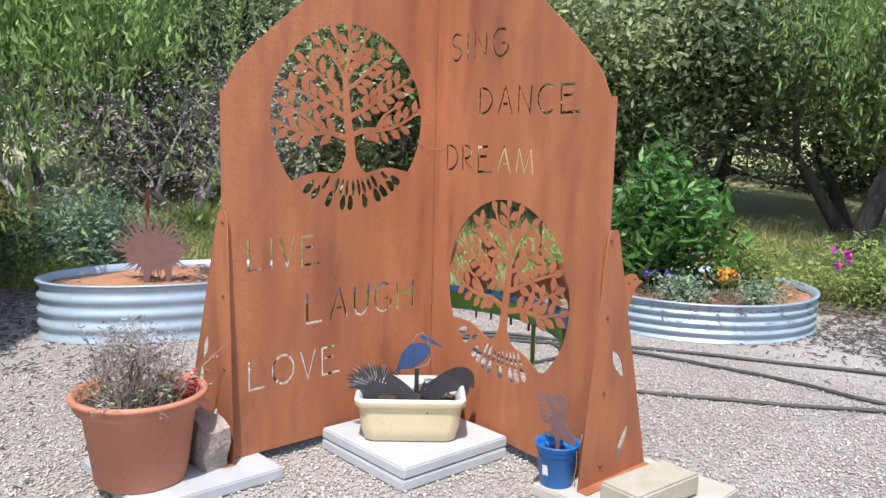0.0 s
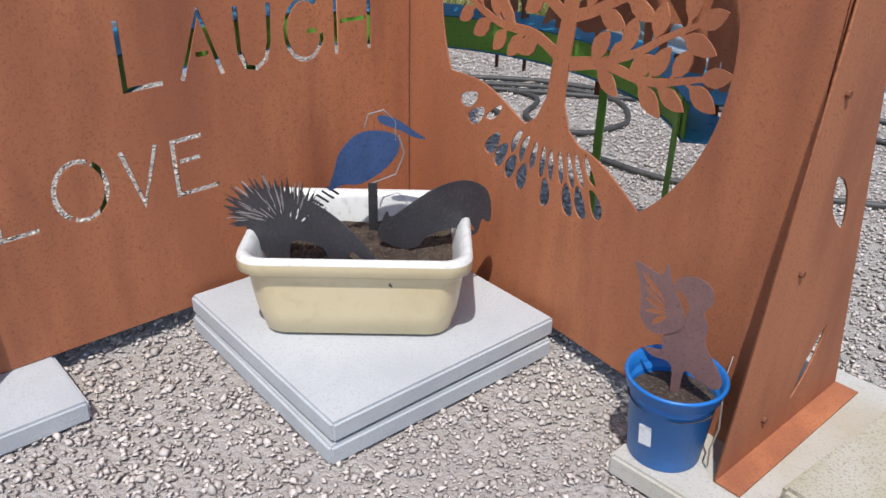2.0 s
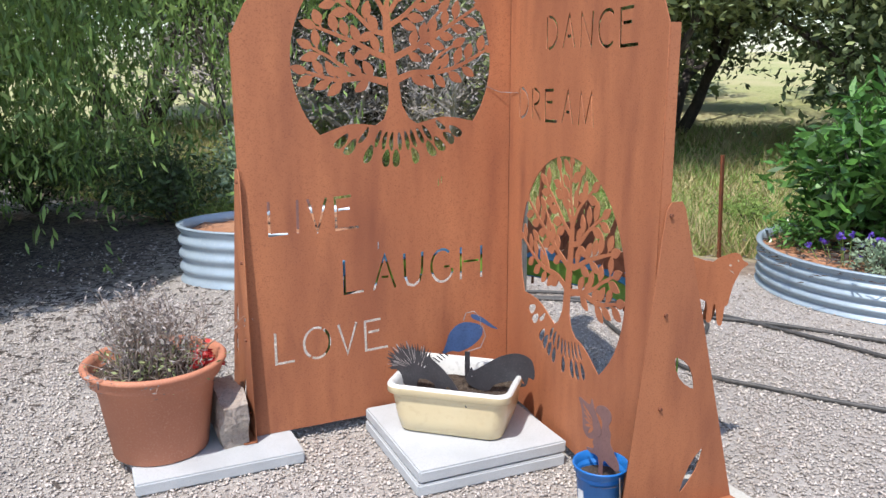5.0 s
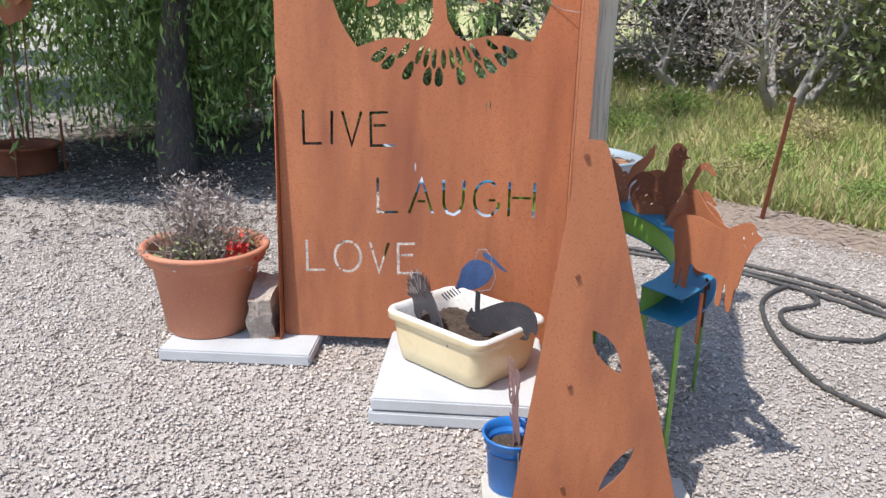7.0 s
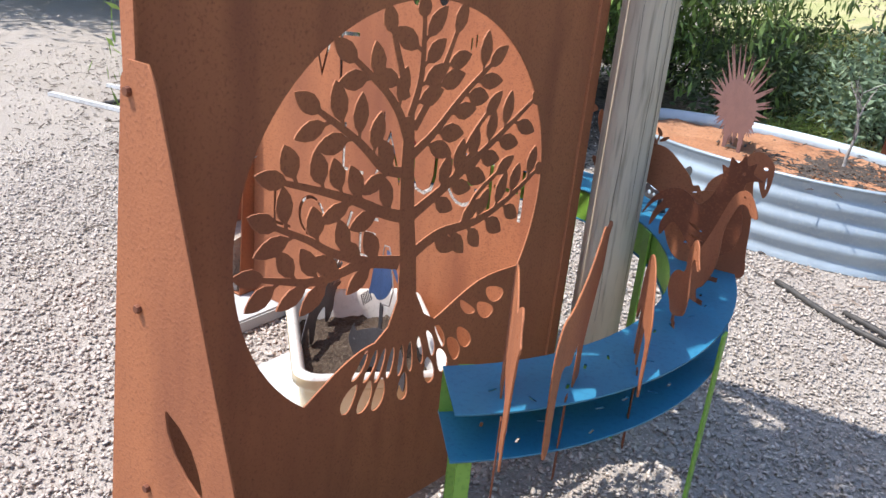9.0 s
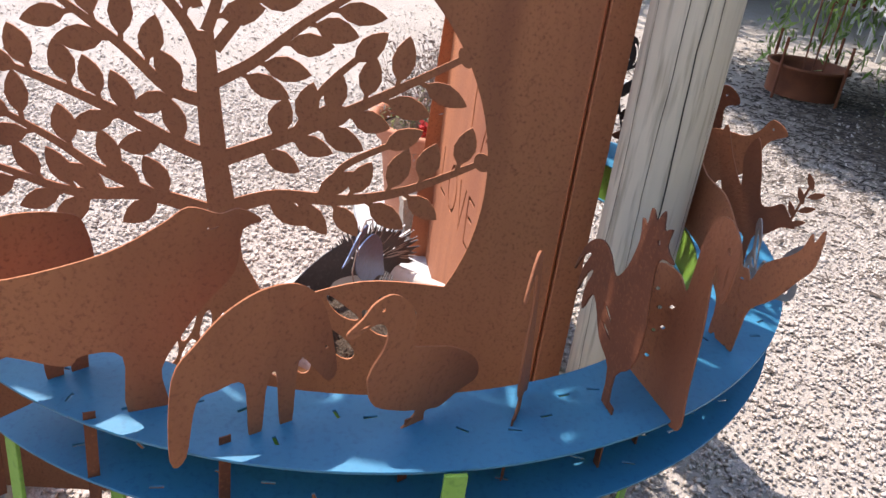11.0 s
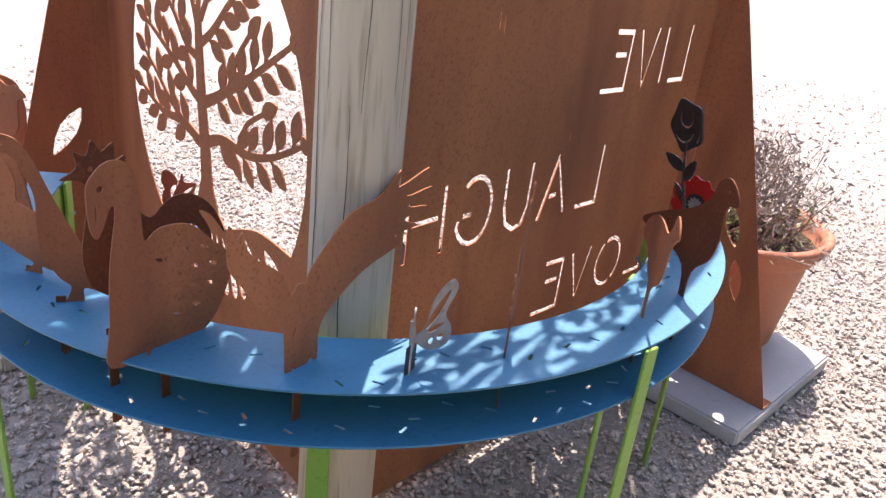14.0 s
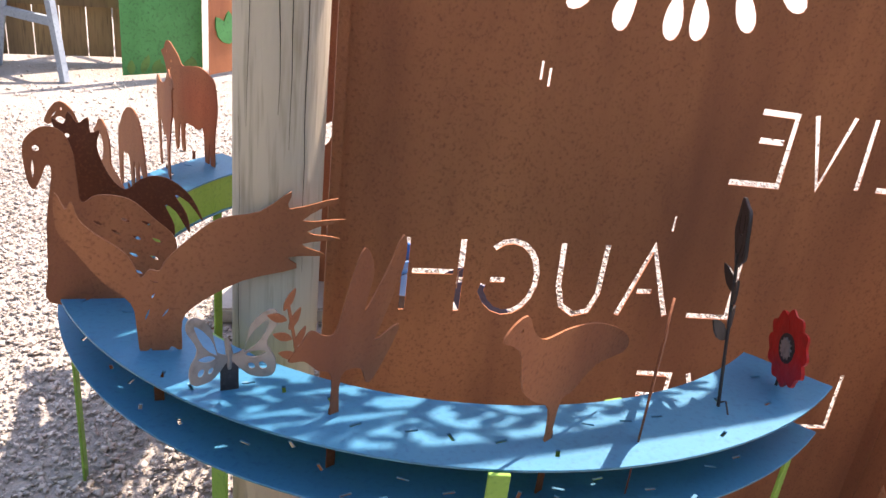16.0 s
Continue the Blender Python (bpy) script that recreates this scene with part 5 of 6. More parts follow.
def butterfly(x, y, toward):
    a = math.degrees(math.atan2(toward[1], toward[0]))
    root = thing("butterfly_ornament", "bare steel pierced butterfly on a short stake", "ornament", pose(x, y, shelf_z(y), 0, 0, a))
    big = smooth_loop([(0.0, 0.055), (0.02, 0.07), (0.03, 0.11), (0.055, 0.135), (0.066, 0.12), (0.05, 0.085), (0.062, 0.06), (0.058, 0.035), (0.03, 0.03), (0.008, 0.045)], 4)
    for k, turn in ((0, 28), (1, 152)):
        holes = [slit(0.02, 0.065, 0.055, 0.122, 0.014), slit(0.022, 0.06, 0.05, 0.07, 0.010), dot(0.045, 0.048, 0.006), dot(0.03, 0.045, 0.005)]
        part("wing", plate([big] + holes, 0.0025, "wing", SILVER), root, "pierced steel wing", pose(0, 0, 0, 0, 0, turn))
    part("body", Build().tube([(0, 0, 0.035), (0, 0, 0.06), (0.004, 0, 0.085)], [0.003, 0.005, 0.003], 8).mesh("body", SILVER), root)
    part("stake", Build().box(-0.012, 0.012, -0.0015, 0.0015, -0.02, 0.045).mesh("stake", GREY_METAL), root)


butterfly(0.132, 0.296, (0.96, 0.27))


def rose(x, y, toward):
    a = math.degrees(math.atan2(toward[1], toward[0]))
    root = thing("rose_ornament", "black steel rose with leaves on a thin stem", "ornament", pose(x, y, shelf_z(y), 15, 0, 0) @ pose(0, 0, 0, 0, 0, a) @ Matrix.Diagonal((1.2, 1.2, 1.15, 1)))
    part("stem", Build().tube([(0, 0, -0.02), (0.006, 0, 0.07), (0.002, 0, 0.14), (0.012, 0, 0.2)], 0.0022, 6).mesh("stem", BLACK_METAL), root)
    bloom = [smooth_loop([(0.012 + r * math.cos(t), 0.225 + 1.25 * r * math.sin(t)) for t, r in ((i * math.pi / 5, 0.036 if i % 2 else 0.030) for i in range(10))], 3)]
    cuts = [stroke(arc(0.012, 0.238, 0.013, 0.016, 150, 400, 8), 0.003), stroke(arc(0.006, 0.228, 0.022, 0.030, 215, 330, 7), 0.003), stroke(arc(0.022, 0.224, 0.018, 0.030, 300, 395, 6), 0.003)]
    part("bloom", plate(bloom + cuts, 0.004, "bloom", BLACK_METAL), root, "", pose(0, 0, 0, 0, 0, 12))
    for i, (z, t) in enumerate(((0.09, 0.7), (0.10, 2.5), (0.135, 0.9), (0.15, 2.4))):
        part("leaf", prisms([leaf_loop(0.004, z, t, 0.045, 0.02)], 0.0012, i).mesh("leaf", BLACK_METAL), root, "", pose(0, 0, 0, 0, 0, 18 * (i - 1.5)))
    part("tendril", Build().tube([(0.0, 0, 0.006), (0.01, 0.008, 0.012), (0.018, 0.012, -0.002)], 0.0012, 5).mesh("tendril", BLACK_METAL), root)


rose(-0.565, 0.33, (0.5, 0.86))


def poppy(x, y, toward):
    a = math.degrees(math.atan2(toward[1], toward[0]))
    root = thing("poppy_ornament", "red enamelled steel poppy with a dark centre", "ornament", pose(x, y, shelf_z(y), 0, 0, a) @ Matrix.Diagonal((1.18, 1.18, 1.18, 1)))
    for i in range(6):
        t = radians(60 * i + 30)
        part("petal", prisms([smooth_loop([(px * math.cos(t) - py * math.sin(t), 0.058 + px * math.sin(t) + py * math.cos(t)) for px, py in ((0.008, -0.008), (0.03, -0.022), (0.048, -0.016), (0.046, 0.0), (0.05, 0.014), (0.03, 0.022), (0.008, 0.008))], 3)], 0.0016 + 0.0002 * i, i).mesh("petal", RED), root)
    part("flower_centre", prisms([dot(0, 0.058, 0.02, 16)], 0.0035, 1).mesh("flower_centre", BLACK_METAL), root, "black ring")
    star = [(0.015 * (1 if i % 2 else 0.7) * math.cos(i * math.pi / 12), 0.058 + 0.015 * (1 if i % 2 else 0.7) * math.sin(i * math.pi / 12)) for i in range(24)]
    part("stamens", prisms([star], 0.0045, 2).mesh("stamens", SILVER), root, "pale star of stamens")
    part("stem", Build().tube([(0, 0, -0.02), (0, 0, 0.02)], 0.002, 6).mesh("stem", BLACK_METAL), root)


poppy(-0.69, 0.272, (0.1, 1.0))

# figures in the sink
SZ = 0.0965 + 0.155
WOMBAT = [(0.11, 0.0), (0.125, 0.02), (0.115, 0.05), (0.105, 0.068), (0.096, 0.055), (0.06, 0.075), (0.0, 0.105), (-0.06, 0.112), (-0.105, 0.09), (-0.12, 0.05), (-0.118, 0.012), (-0.10, 0.02), (-0.09, -0.01), (-0.06, -0.01), (-0.04, 0.01), (0.02, 0.0), (0.04, -0.02), (0.07, -0.02)]
cutout("wombat_ornament", "grey steel cut-out wombat leaning in the sink", -0.250, -0.402, (-0.94, 0.34), WOMBAT, GREY_METAL, 1.1, [slit(0.095, 0.03, 0.108, 0.034, 0.003), slit(-0.085, -0.004, -0.055, 0.03, 0.01)], z=SZ + 0.014, category="ornament")


def echidna(x, y, toward):
    a = math.degrees(math.atan2(toward[1], toward[0]))
    root = thing("echidna_ornament", "grey steel cut-out echidna with fanned spines", "ornament", pose(x, y, SZ + 0.055, 0, 0, a) @ Matrix.Diagonal((1.45, 1, 1.5, 1)))
    body = smooth_loop([(0.14, -0.05), (0.11, -0.005), (0.07, 0.03), (0.02, 0.055), (-0.05, 0.065), (-0.09, 0.05), (-0.105, 0.02), (-0.09, -0.02), (-0.06, -0.045), (-0.03, -0.045), (-0.02, -0.01), (0.03, -0.01), (0.045, -0.045), (0.065, -0.045), (0.075, -0.008), (0.10, -0.02)], 4)
    q = random.Random(8)
    cuts = []
    for i in range(16):
        t = math.pi * (0.25 + 0.65 * i / 15)
        r = q.uniform(0.018, 0.04)
        x0, z0 = -0.03 + r * math.cos(t) * 1.6, 0.012 + r * math.sin(t) * 0.7
        if all(math.hypot(x0 - o[0], z0 - o[1]) > 0.007 for o in cuts):
            cuts.append((x0, z0, t))
    part("body", plate([body] + [slit(x0, z0, x0 + 0.012 * math.cos(t), z0 + 0.012 * math.sin(t), 0.003) for x0, z0, t in cuts], 0.003, "body", GREY_METAL), root)
    sp = []
    for i in range(60):
        t = math.pi * (0.16 + 0.92 * i / 59)
        r0 = 0.035
        bx, bz = -0.035 + 1.75 * r0 * math.cos(t), 0.012 + r0 * math.sin(t)
        ln = q.uniform(0.026, 0.044)
        tt = t + q.uniform(0.05, 0.3)
        sp.append([(bx - 0.004 * math.sin(tt), bz + 0.004 * math.cos(tt)), (bx + ln * math.cos(tt), bz + ln * math.sin(tt)), (bx + 0.004 * math.sin(tt), bz - 0.004 * math.cos(tt))])
    for i, lp in enumerate(sp):
        part("spine", prisms([lp], 0.0014, i).mesh("spine", GREY_METAL), root)
    for i in range(32):
        t, r = math.pi * (0.3 + 0.75 * q.random()), q.uniform(0.25, 1.0)
        x0, z0 = -0.035 + 0.075 * r * math.cos(t), 0.01 + 0.055 * r * math.sin(t)
        part("quill", prisms([slit(x0, z0, x0 + 0.026 * math.cos(t + 0.25), z0 + 0.026 * math.sin(t + 0.25), 0.0017)], 0.0026, i).mesh("quill", SILVER), root, "pale folded quill")


echidna(-0.530, -0.300, (0.45, -0.89))


def kookaburra(x, y, toward):
    a = math.degrees(math.atan2(toward[1], toward[0]))
    root = thing("bird_ornament", "blue-grey steel cut-out kookaburra on a stake in the sink", "ornament", pose(x, y, SZ + 0.02, 0, 0, a) @ Matrix.Diagonal((1.3, 1, 1.22, 1)))
    body = smooth_loop([(-0.075, 0.075), (-0.05, 0.085), (-0.02, 0.085), (0.02, 0.11), (0.045, 0.145), (0.04, 0.175), (0.0, 0.185), (-0.03, 0.175), (-0.055, 0.145), (-0.065, 0.11)], 4)
    part("body", prisms([body], 0.0016, 1).mesh("body", BLUE_METAL), root, "dull blue wing and body")
    for i in range(6):
        z = 0.078 - 0.007 * i
        part("tail_bar", prisms([stroke([(-0.078 - 0.009 * i, z + 0.004), (-0.058 - 0.009 * i, z - 0.012)], 0.004)], 0.001, i).mesh("tail_bar", GREY_METAL), root)
    part("outline", Build().tube([(0.04, 0, 0.165), (0.04, 0, 0.2), (0.02, 0, 0.222), (-0.005, 0, 0.215), (-0.012, 0, 0.19)], 0.0016, 5).mesh("outline", SILVER), root, "thin head outline")
    part("chest_outline", Build().tube([(0.045, 0, 0.175), (0.055, 0, 0.14), (0.04, 0, 0.10), (0.0, 0, 0.085)], 0.0016, 5).mesh("chest_outline", SILVER), root, "thin chest outline")
    part("beak", prisms([smooth_loop([(0.012, 0.212), (0.04, 0.205), (0.075, 0.178), (0.092, 0.165), (0.07, 0.170), (0.045, 0.185), (0.015, 0.198)], 3)], 0.0016, 3).mesh("beak", BLUE_METAL), root)
    part("stake", Build().box(-0.008, 0.008, -0.0015, 0.0015, -0.03, 0.085).mesh("stake", GREY_METAL), root)


kookaburra(-0.338, -0.284, (0.85, -0.5))

# plain winged silhouette in the blue bucket
WING = smooth_loop([(0.004, 0.109), (0.03, 0.16), (0.042, 0.19), (0.05, 0.168), (0.09, 0.178), (0.08, 0.147), (0.074, 0.113), (0.07, 0.08), (0.05, 0.06), (0.025, 0.068), (0.008, 0.084)], 4)
fig = smooth_loop([(0.006, -0.06), (-0.006, -0.06), (-0.008, 0.008), (-0.03, 0.004), (-0.058, -0.002), (-0.064, 0.02), (-0.042, 0.055), (-0.03, 0.076), (-0.03, 0.105), (-0.021, 0.126), (-0.03, 0.147), (-0.026, 0.172), (-0.004, 0.183), (0.021, 0.174), (0.027, 0.155), (0.013, 0.147), (0.002, 0.13), (0.004, 0.105), (0.021, 0.076), (0.034, 0.055), (0.03, 0.034), (0.058, 0.025), (0.042, 0.015), (0.012, 0.01)], 4)
orn = new("winged_ornament", prisms([fig], 0.0012, 1).mesh("winged_ornament", BROWN_PAINT))
orn.matrix_basis = pose(-0.222, -1.03, 0.222, 0, 0, 100) @ Matrix.Diagonal((1.2, 1, 1.08, 1))
tagged(orn, "mauve-brown steel winged silhouette standing in the bucket", "ornament")
cells = [slit(0.028 + 0.1 * (x - 0.016), 0.107 + 0.2 * (z - 0.107), x, z, 0.011) for x, z in ((0.079, 0.165), (0.073, 0.142), (0.069, 0.119), (0.065, 0.096), (0.052, 0.075))]
part("wing", plate([WING] + cells, 0.0018, "wing", BROWN_PAINT), orn, "", pose(0, 0.002, 0.0))

# spiky figure in the oval bed
def spiky(x, y, toward):
    a = math.degrees(math.atan2(toward[1], toward[0]))
    root = thing("echidna_ornament", "mauve-brown steel spiky figure standing in the oval bed", "ornament", pose(x, y, 0.355, 0, 0, a) @ Matrix.Diagonal((1.2, 1, 1.2, 1)))
    q = random.Random(12)
    body = smooth_loop([(-0.16, 0.16), (-0.14, 0.24), (-0.05, 0.29), (0.08, 0.28), (0.16, 0.22), (0.17, 0.14), (0.12, 0.09), (0.11, -0.03), (0.085, -0.03), (0.07, 0.07), (0.0, 0.075), (-0.03, -0.03), (-0.055, -0.03), (-0.07, 0.08)], 4)
    part("body", prisms([body], 0.002, 1).mesh("body", BROWN_PAINT), root)
    sp = []
    for i in range(60):
        t = 2 * math.pi * (i + q.uniform(-0.3, 0.3)) / 60
        bx, bz = 0.14 * math.cos(t), 0.18 + 0.09 * math.sin(t)
        ln = q.uniform(0.10, 0.21) * (0.7 + 0.3 * math.sin(t) if t < math.pi else 0.4)
        tt = t + q.uniform(-0.25, 0.25)
        sp.append([(bx - 0.009 * math.sin(tt), bz + 0.009 * math.cos(tt)), (bx + ln * math.cos(tt) * 1.2, bz + ln * math.sin(tt)), (bx + 0.009 * math.sin(tt), bz - 0.009 * math.cos(tt))])
    for i, lp in enumerate(sp):
        part("spine", prisms([lp], 0.0014, i).mesh("spine", BROWN_PAINT), root)


spiky(-0.36, 2.6, (0.68, -0.73))


# ---- plants in pots and beds ----
def dry_plant():
    q, r = random.Random(19), np.random.default_rng(19)
    root = thing("potted_plant", "half-dry twiggy plant with a few red blooms in the terracotta pot", "plant", pose(-1.48, 0.075, 0.36))
    b, tips = Build(), []
    for i in range(190):
        a, t = q.uniform(0, 6.28), abs(q.gauss(0, 0.8))
        base = Vector((q.uniform(-1, 1), q.uniform(-1, 1), 0)) * 0.13
        ln = q.uniform(0.10, 0.29)
        d = Vector((math.cos(a) * math.sin(t), math.sin(a) * math.sin(t), math.cos(t)))
        mid = base + d * ln * 0.55 + Vector((q.uniform(-1, 1), q.uniform(-1, 1), q.uniform(0, 1))) * 0.02
        tip = base + d * ln + Vector((q.uniform(-1, 1), q.uniform(-1, 1), q.uniform(-0.2, 1))) * 0.035
        b.tube([base, mid, tip], [0.0026, 0.0018, 0.0007], 4, cap=False)
        tips += [tip, mid * 0.4 + tip * 0.6]
        for k in range(2):
            sd = tip + Vector((q.uniform(-1, 1), q.uniform(-1, 1), q.uniform(-0.2, 1))) * 0.05
            b.tube([mid * 0.5 + tip * 0.5, sd], [0.0012, 0.0006], 3, cap=False)
            tips.append(sd)
    part("brushwood", b.mesh("brushwood", DRY_TWIG), root)
    t = np.array(tips)
    c = t[r.integers(0, len(t), 2600)] + r.normal(0, 0.014, (2600, 3))
    v, f = leaf_quads(c, 0.02, r, -0.2, 0.3)
    part("grey_leaves", fast_mesh("grey_leaves", v, f, LEAF_GREY), root, "withered grey-green leaves")
    c = r.normal(0, 0.06, (700, 3)) * np.array([1.6, 1.6, 0.6]) + np.array([0, 0, 0.05])
    v, f = leaf_quads(c, 0.022, r, -0.2, 0.35)
    part("green_leaves", fast_mesh("green_leaves", v, f, LEAF_OLIVE), root, "few green leaves low down")
    c = r.normal(0, 1, (90, 3)) * np.array([0.03, 0.025, 0.022]) + np.array([0.165, -0.08, 0.055])
    v, f = leaf_quads(c, 0.022, r, 0.0, 0.8)
    tagged(part("red_bloom", fast_mesh("red_bloom", v, f, FLOWER_RED), root, "scarlet bloom"), kind="stuff")


dry_plant()


def blooms(name, label, place, spread, count, size, mat, seed):
    r = np.random.default_rng(seed)
    root = thing(name, label, "flower", pose(*place))
    for p in r.normal(0, 1, (count, 3)) * np.array(spread):
        v, f = leaf_quads(np.array([p] * 9) + r.normal(0, size * 0.3, (9, 3)), size, r, 0.0, 0.8)
        part("bloom", fast_mesh("bloom", v, f, mat), root)
        part("stalk", Build().tube([(p[0] * 0.6, p[1] * 0.6, -0.2), tuple(p)], [0.003, 0.002], 4, cap=False).mesh("stalk", WEED), root)


blooms("marigold", "orange and yellow marigolds in the round bed", (3.1, 0.05, 0.42), (0.05, 0.05, 0.03), 6, 0.04, FLOWER_ORANGE, 101)
blooms("magenta_flower", "bright magenta flowers beside the round bed", (4.35, -0.35, 0.52), (0.05, 0.05, 0.05), 5, 0.045, FLOWER_MAGENTA, 102)
blooms("violet_flower", "small violet flowers trailing in the round bed", (2.75, 0.45, 0.38), (0.12, 0.2, 0.03), 14, 0.03, FLOWER_VIOLET, 103)


def bare_sapling():
    q = random.Random(33)
    root = thing("dead_sapling", "pale leafless sapling in the oval bed", "plant", pose(0.2, 2.68, 0.345))
    b, ends = Build(), []
    limbs(b, (0, 0, -0.03), (0.05, 0, 1), 0.24, 0.011, 2, q, ends, 0.8, 0.1, 0.2)
    part("branches", b.mesh("branches", GREY_TWIG), root)


bare_sapling()

for x, y, h, t in ((1.62, 2.45, 0.85, 8), (2.9, 1.75, 0.8, -4), (0.2, 4.1, 0.9, 3)):
    thing("fence_picket", "rusty steel star picket leaning at the field edge", "fence post", pose(x, y, 0, 0, t, 20), "field fence", me=Build().box(-0.018, 0.018, -0.003, 0.003, -0.05, h).box(-0.003, 0.003, 0.0031, 0.022, -0.05, h).mesh("fence_picket", RUST_DARK))
thing("timber_post", "leaning weathered timber stump in the field", "fence post", pose(-1.23, 13.5, 0.26, 0, 8, 0), me=Build().lathe([(0, -0.1), (0.11, -0.1), (0.1, 0.85), (0, 0.87)], 14, 0.03).mesh("timber_post", BARK))


# ---- far yard: fire pit, rack, sign, tub, stands ----
def fire_pit(x, y):
    root = thing("fire_pit", "rusty steel fire ring with upright rods", "fire pit", pose(x, y, 0))
    part("ring", Build().lathe([(0.25, 0.02), (0.255, 0.2), (0.285, 0.215), (0.285, 0.235), (0.25, 0.23), (0.235, 0.2), (0.23, 0.02)], 36).mesh("ring", RUST_DARK, smooth=True), root)
    for i in range(4):
        a = radians(20 + 90 * i)
        part("rod", Build().tube([(0.3 * math.cos(a), 0.3 * math.sin(a), 0), (0.3 * math.cos(a), 0.3 * math.sin(a), 0.42)], 0.011, 8).mesh("rod", RUST_DARK), root)
    for i in range(3):
        part("thin_rod", Build().tube([(0.05 * i - 0.05, 0.04 * i, 0.05), (0.09 * i - 0.1, 0.05 * i, 1.15 + 0.1 * i)], 0.006, 6).mesh("thin_rod", RUST_DARK), root)
    for i, (lx, lz) in enumerate(((0.0, 1.15), (0.12, 1.3))):
        part("steel_leaf", prisms([leaf_loop(lx, lz, 1.2, 0.42, 0.26)], 0.003, i).mesh("steel_leaf", RUST), root, "large rusty leaf", pose(0, 0.04 * i, 0, 0, 0, 20 - 50 * i))


fire_pit(-4.02, 3.15)


def rack(x, y, yaw):
    root = thing("rack_table", "long white painted steel rack on legs", "rack", pose(x, y, 0, 0, 0, yaw))
    for yy in (-0.3, 0.3):
        part("rail", Build().box(-2.0, 2.0, yy - 0.02, yy + 0.02, 0.38, 0.42).mesh("rail", WHITE_PAINT), root)
    for i in range(18):
        part("slat", Build().box(-1.95 + i * 0.225, -1.9 + i * 0.225, -0.28, 0.28, 0.4205, 0.435).mesh("slat", WHITE_PAINT), root)
    for k in range(5):
        for sy in (-0.3, 0.3):
            part("leg", Build().box(k - 2.0 + 0.05 * (2 - k) - 0.02, k - 2.0 + 0.05 * (2 - k) + 0.02, sy - 0.019, sy + 0.019, 0, 0.379).mesh("leg", WHITE_PAINT), root)


rack(-7.1, 6.15, -30)
root = thing("sign", "small blank white sign on a steel pole", "sign", pose(-5.2, 4.9, 0, 0, 0, 30))
part("pole", Build().tube([(0, 0, 0), (0, 0, 1.35)], 0.018, 8).mesh("pole", WHITE_PAINT), root)
part("sign_plate", Build().box(-0.13, 0.13, -0.024, -0.018, 1.12, 1.4).mesh("sign_plate", WHITE_PAINT), root)
thing("metal_tub", "weathered galvanised tub with plants under the trees", "tub", pose(-4.3, 6.6, 0), me=Build().lathe([(0, 0), (0.48, 0), (0.53, 0.55), (0.55, 0.57), (0.52, 0.57), (0.46, 0.05), (0, 0.05)], 32).mesh("metal_tub", GALV, smooth=True))
bush("tub_plant", "leafy plant growing in the galvanised tub", (-4.3, 6.6, 0.45), 0.5, 0.5, 1500, 0.07, LEAF_DARK, 105)


def stand(x, y, yaw):
    root = thing("display_stand", "thin steel display stand with long flat feet", "stand", pose(x, y, 0, 0, 0, yaw))
    for k in (-0.02, 0.02):
        part("upright", Build().tube([(k * 0.4, 0, 0.02), (k, 0, 1.5)], 0.009, 6).mesh("upright", GREY_METAL), root)
    for yy in (-0.25, 0.25):
        part("foot", Build().box(-0.45, 0.45, yy - 0.02, yy + 0.02, 0.0, 0.025).mesh("foot", WHITE_PAINT), root)
    part("cross_bar", Build().box(-0.02, 0.02, -0.229, 0.229, 0.0, 0.022).mesh("cross_bar", GREY_METAL), root)


stand(-4.1, 1.5, 10)


# ---- behind: rusty screen with lotus, green bin, trestle ----
def lotus_screen():
    root = thing("lotus_screen", "tall rusty steel screen with green cut-out lotus flowers", "screen", pose(0.66, -3.95, 0, 0, 0, -129.8))
    part("sheet", plate([[(0, 0.02), (2.3, 0.02), (2.3, 1.6), (0, 1.6)], [(0.88, 0.12), (0.93, 0.12), (0.93, 1.5), (0.88, 1.5)]], 0.004, "sheet", RUST), root)
    for i in range(3):
        for k in (-1, 0, 1):
            part("lotus_leaf", prisms([leaf_loop(0.3 + 0.14 * (i - 1), 0.20, radians(90 + 32 * k), 0.2, 0.10)], 0.004 + 0.0006 * (k + 1), i).mesh("lotus_leaf", SHEET_GREEN), root, "dark green lotus petal", pose(0, -0.006, 0))
    part("green_inset", prisms([[(1.3, 0.5), (1.75, 0.5), (1.75, 1.2), (1.3, 1.2)]], 0.005, 2).mesh("green_inset", SHEET_GREEN), root, "green painted inset")
    part("prop", Build().tube([(1.2, 0.5, 0), (1.2, 0.01, 1.3)], 0.015, 6).mesh("prop", RUST_DARK), root)


lotus_screen()
def green_sheet(x, y, yaw):
    """A painted upright sheet with a ragged dark planting cut along its foot."""
    root = thing("green_panel", "upright green painted steel sheet beside the lotus screen", "panel", pose(x, y, 0, 0, 0, yaw))
    part("sheet", plate([[(0, 0.03), (0.5, 0.03), (0.5, 1.6), (0, 1.6)]], 0.004, "sheet", SHEET_GREEN), root)
    q = random.Random(9)
    for k in range(7):
        part("painted_leaf", prisms([leaf_loop(0.05 + 0.066 * k, 0.034, radians(q.uniform(60, 120)), q.uniform(0.06, 0.13), 0.05)], 0.004 + 0.0004 * k, k).mesh("painted_leaf", LEAF_SHRUB), root, "dark painted leaf")


green_sheet(1.13, -3.74, math.degrees(math.atan2(-0.29, -0.46)))


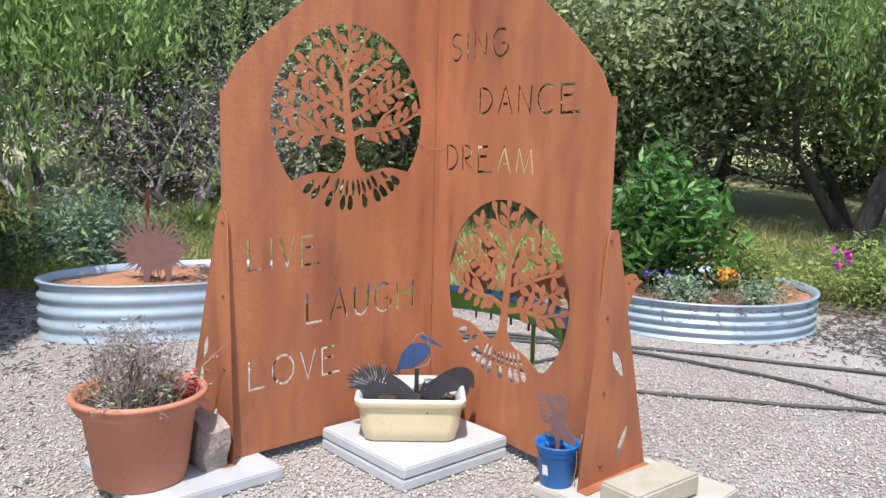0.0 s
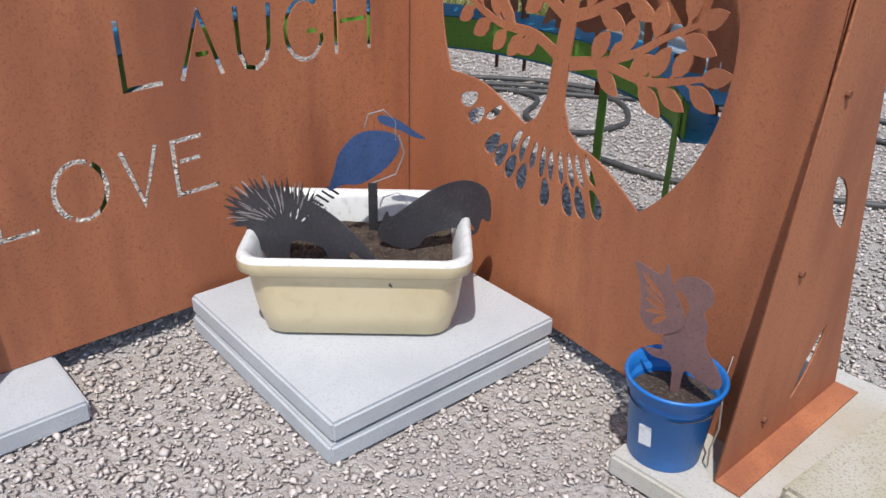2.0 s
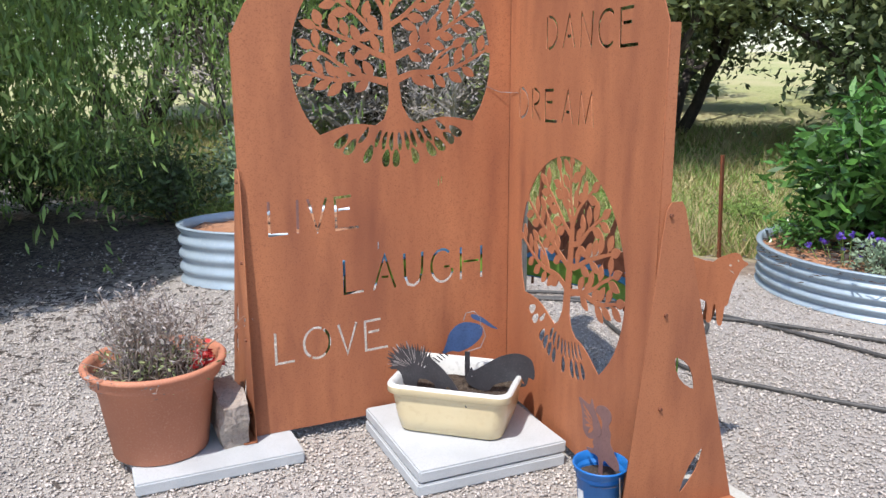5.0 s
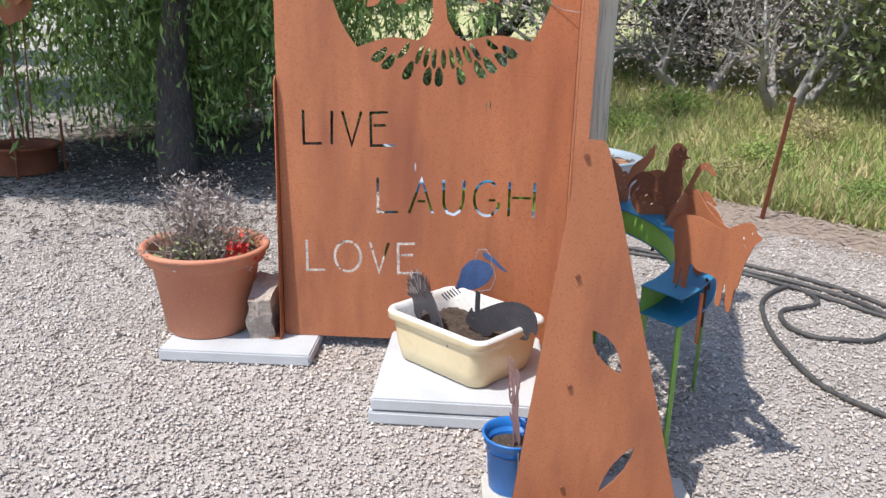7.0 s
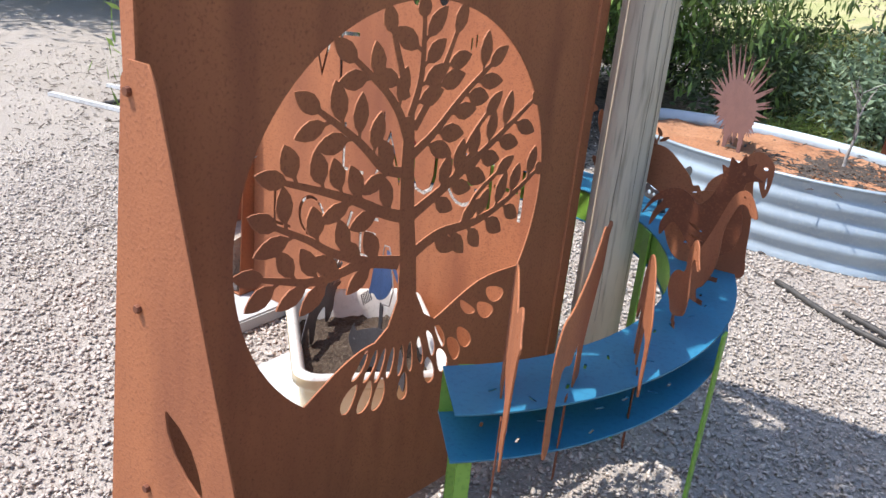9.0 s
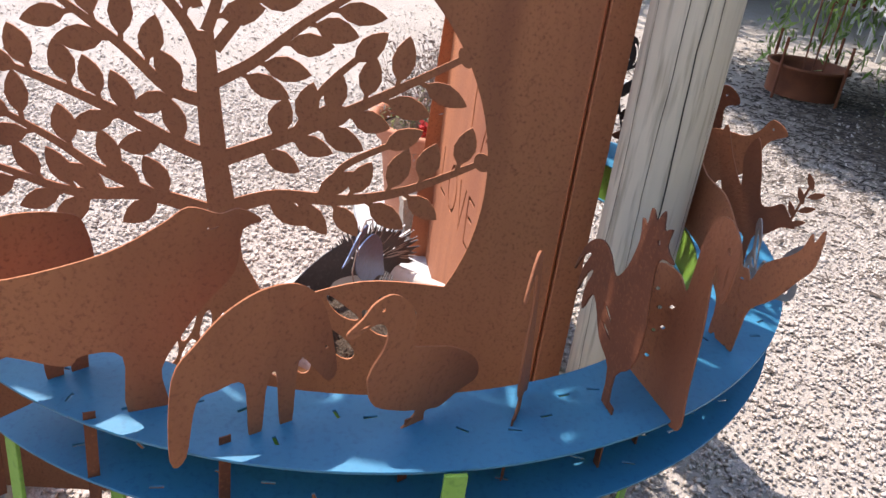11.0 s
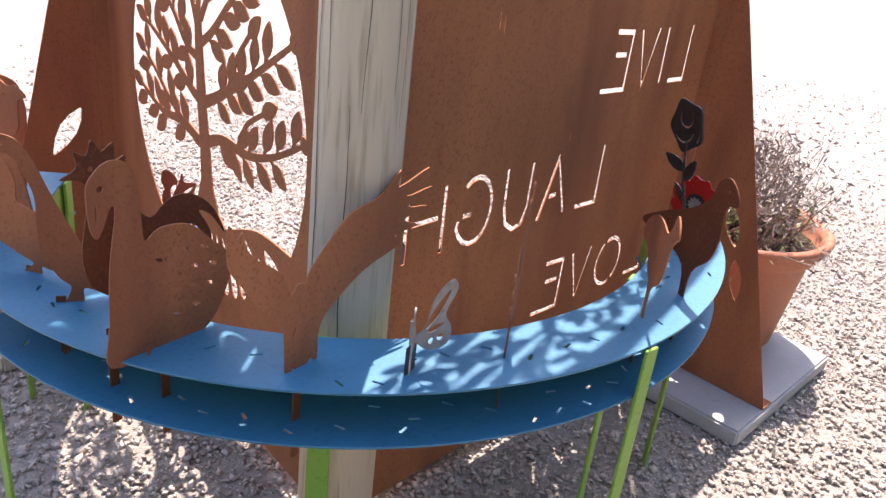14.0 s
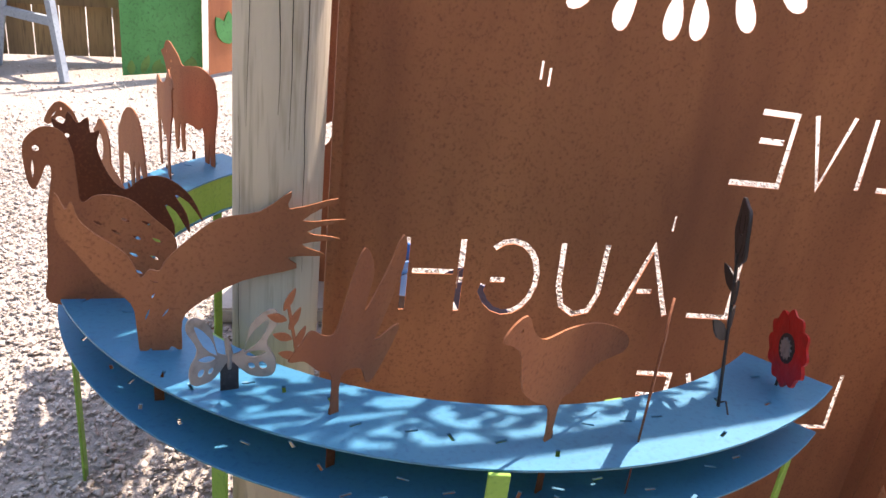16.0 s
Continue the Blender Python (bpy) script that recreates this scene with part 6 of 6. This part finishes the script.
def board_wall(x, y, yaw):
    root = thing("board_wall", "weathered yellow-brown upright timber boards of a shed", "wall", pose(x, y, 0, 0, 0, yaw))
    q = random.Random(21)
    for k in range(9):
        part("board", Build().box(0.15 * k + 0.003, 0.15 * k + 0.145, -0.012 + q.uniform(-0.004, 0.004), 0.012, 0.04, 2.0 + q.uniform(-0.05, 0.05)).mesh("board", SHED_WOOD), root)
    for z in (0.35, 1.5):
        part("rail", Build().box(0.0, 1.35, 0.013, 0.055, z, z + 0.09).mesh("rail", SHED_WOOD), root)
    part("prop", Build().tube([(0.1, -0.5, 0.0), (0.35, -0.02, 1.5)], 0.03, 4).mesh("prop", TRESTLE_PAINT), root, "leaning pale blue-grey prop")


board_wall(1.12, -4.2, 12)


def trestle(x, y, yaw):
    root = thing("trestle", "pale blue-grey painted trestle frame", "trestle", pose(x, y, 0, 0, 0, yaw))
    for sx in (-0.3, 0.3):
        for sy, lean in ((-0.28, 1), (0.28, -1)):
            part("leg", Build().tube([(sx * 1.15, sy, 0), (sx, sy * 0.25, 1.0)], 0.028, 4).mesh("leg", TRESTLE_PAINT), root)
        part("tie", Build().box(sx * 1.08 - 0.015, sx * 1.08 + 0.015, -0.2, 0.2, 0.3, 0.35).mesh("tie", TRESTLE_PAINT), root)
    part("beam", Build().box(-0.45, 0.45, -0.05, 0.05, 0.98, 1.06).mesh("beam", TRESTLE_PAINT), root)


trestle(1.45, -4.05, 55)


def oil_drum(x, y):
    root = thing("oil_drum", "dark blue painted steel drum under the trees", "drum", pose(x, y, 0))
    prof = [(0, 0), (0.28, 0), (0.285, 0.02), (0.28, 0.04), (0.28, 0.28), (0.295, 0.3), (0.28, 0.32), (0.28, 0.56), (0.295, 0.58), (0.28, 0.6), (0.28, 0.84), (0.288, 0.86), (0.27, 0.87), (0.265, 0.84), (0, 0.84)]
    part("barrel", Build().lathe(prof, 28).mesh("barrel", BLUE_METAL, smooth=True), root)
    part("bung", Build().lathe([(0, 0.86), (0.03, 0.86), (0.03, 0.839)], 10, centre=(0.15, 0, 0)).mesh("bung", GREY_METAL), root)


oil_drum(-12.0, 8.8)


def rusty_frames(x, y, yaw):
    root = thing("steel_panel_rack", "dark rusty steel panels standing upright in a row", "metal rack", pose(x, y, 0, 0, 0, yaw))
    q = random.Random(44)
    for i in range(7):
        h = q.uniform(1.2, 1.9)
        part("upright_panel", Build().box(-1.1 + 0.3 * i, -0.86 + 0.3 * i, -0.01, 0.01, 0.0, h, Matrix.Rotation(radians(q.uniform(-4, 4)), 4, "Y")).mesh("upright_panel", RUST_DARK), root)
    part("base_rail", Build().box(-1.2, 1.25, 0.012, 0.05, 0.25, 0.3).mesh("base_rail", RUST_DARK), root)


rusty_frames(-9.6, 8.0, 40)
bush("dark_bush", "dark leafy bush behind the steel racks", (-10.6, 9.8, 0), 1.5, 1.8, 4200, 0.11, LEAF_DARK, 106, 0.3)
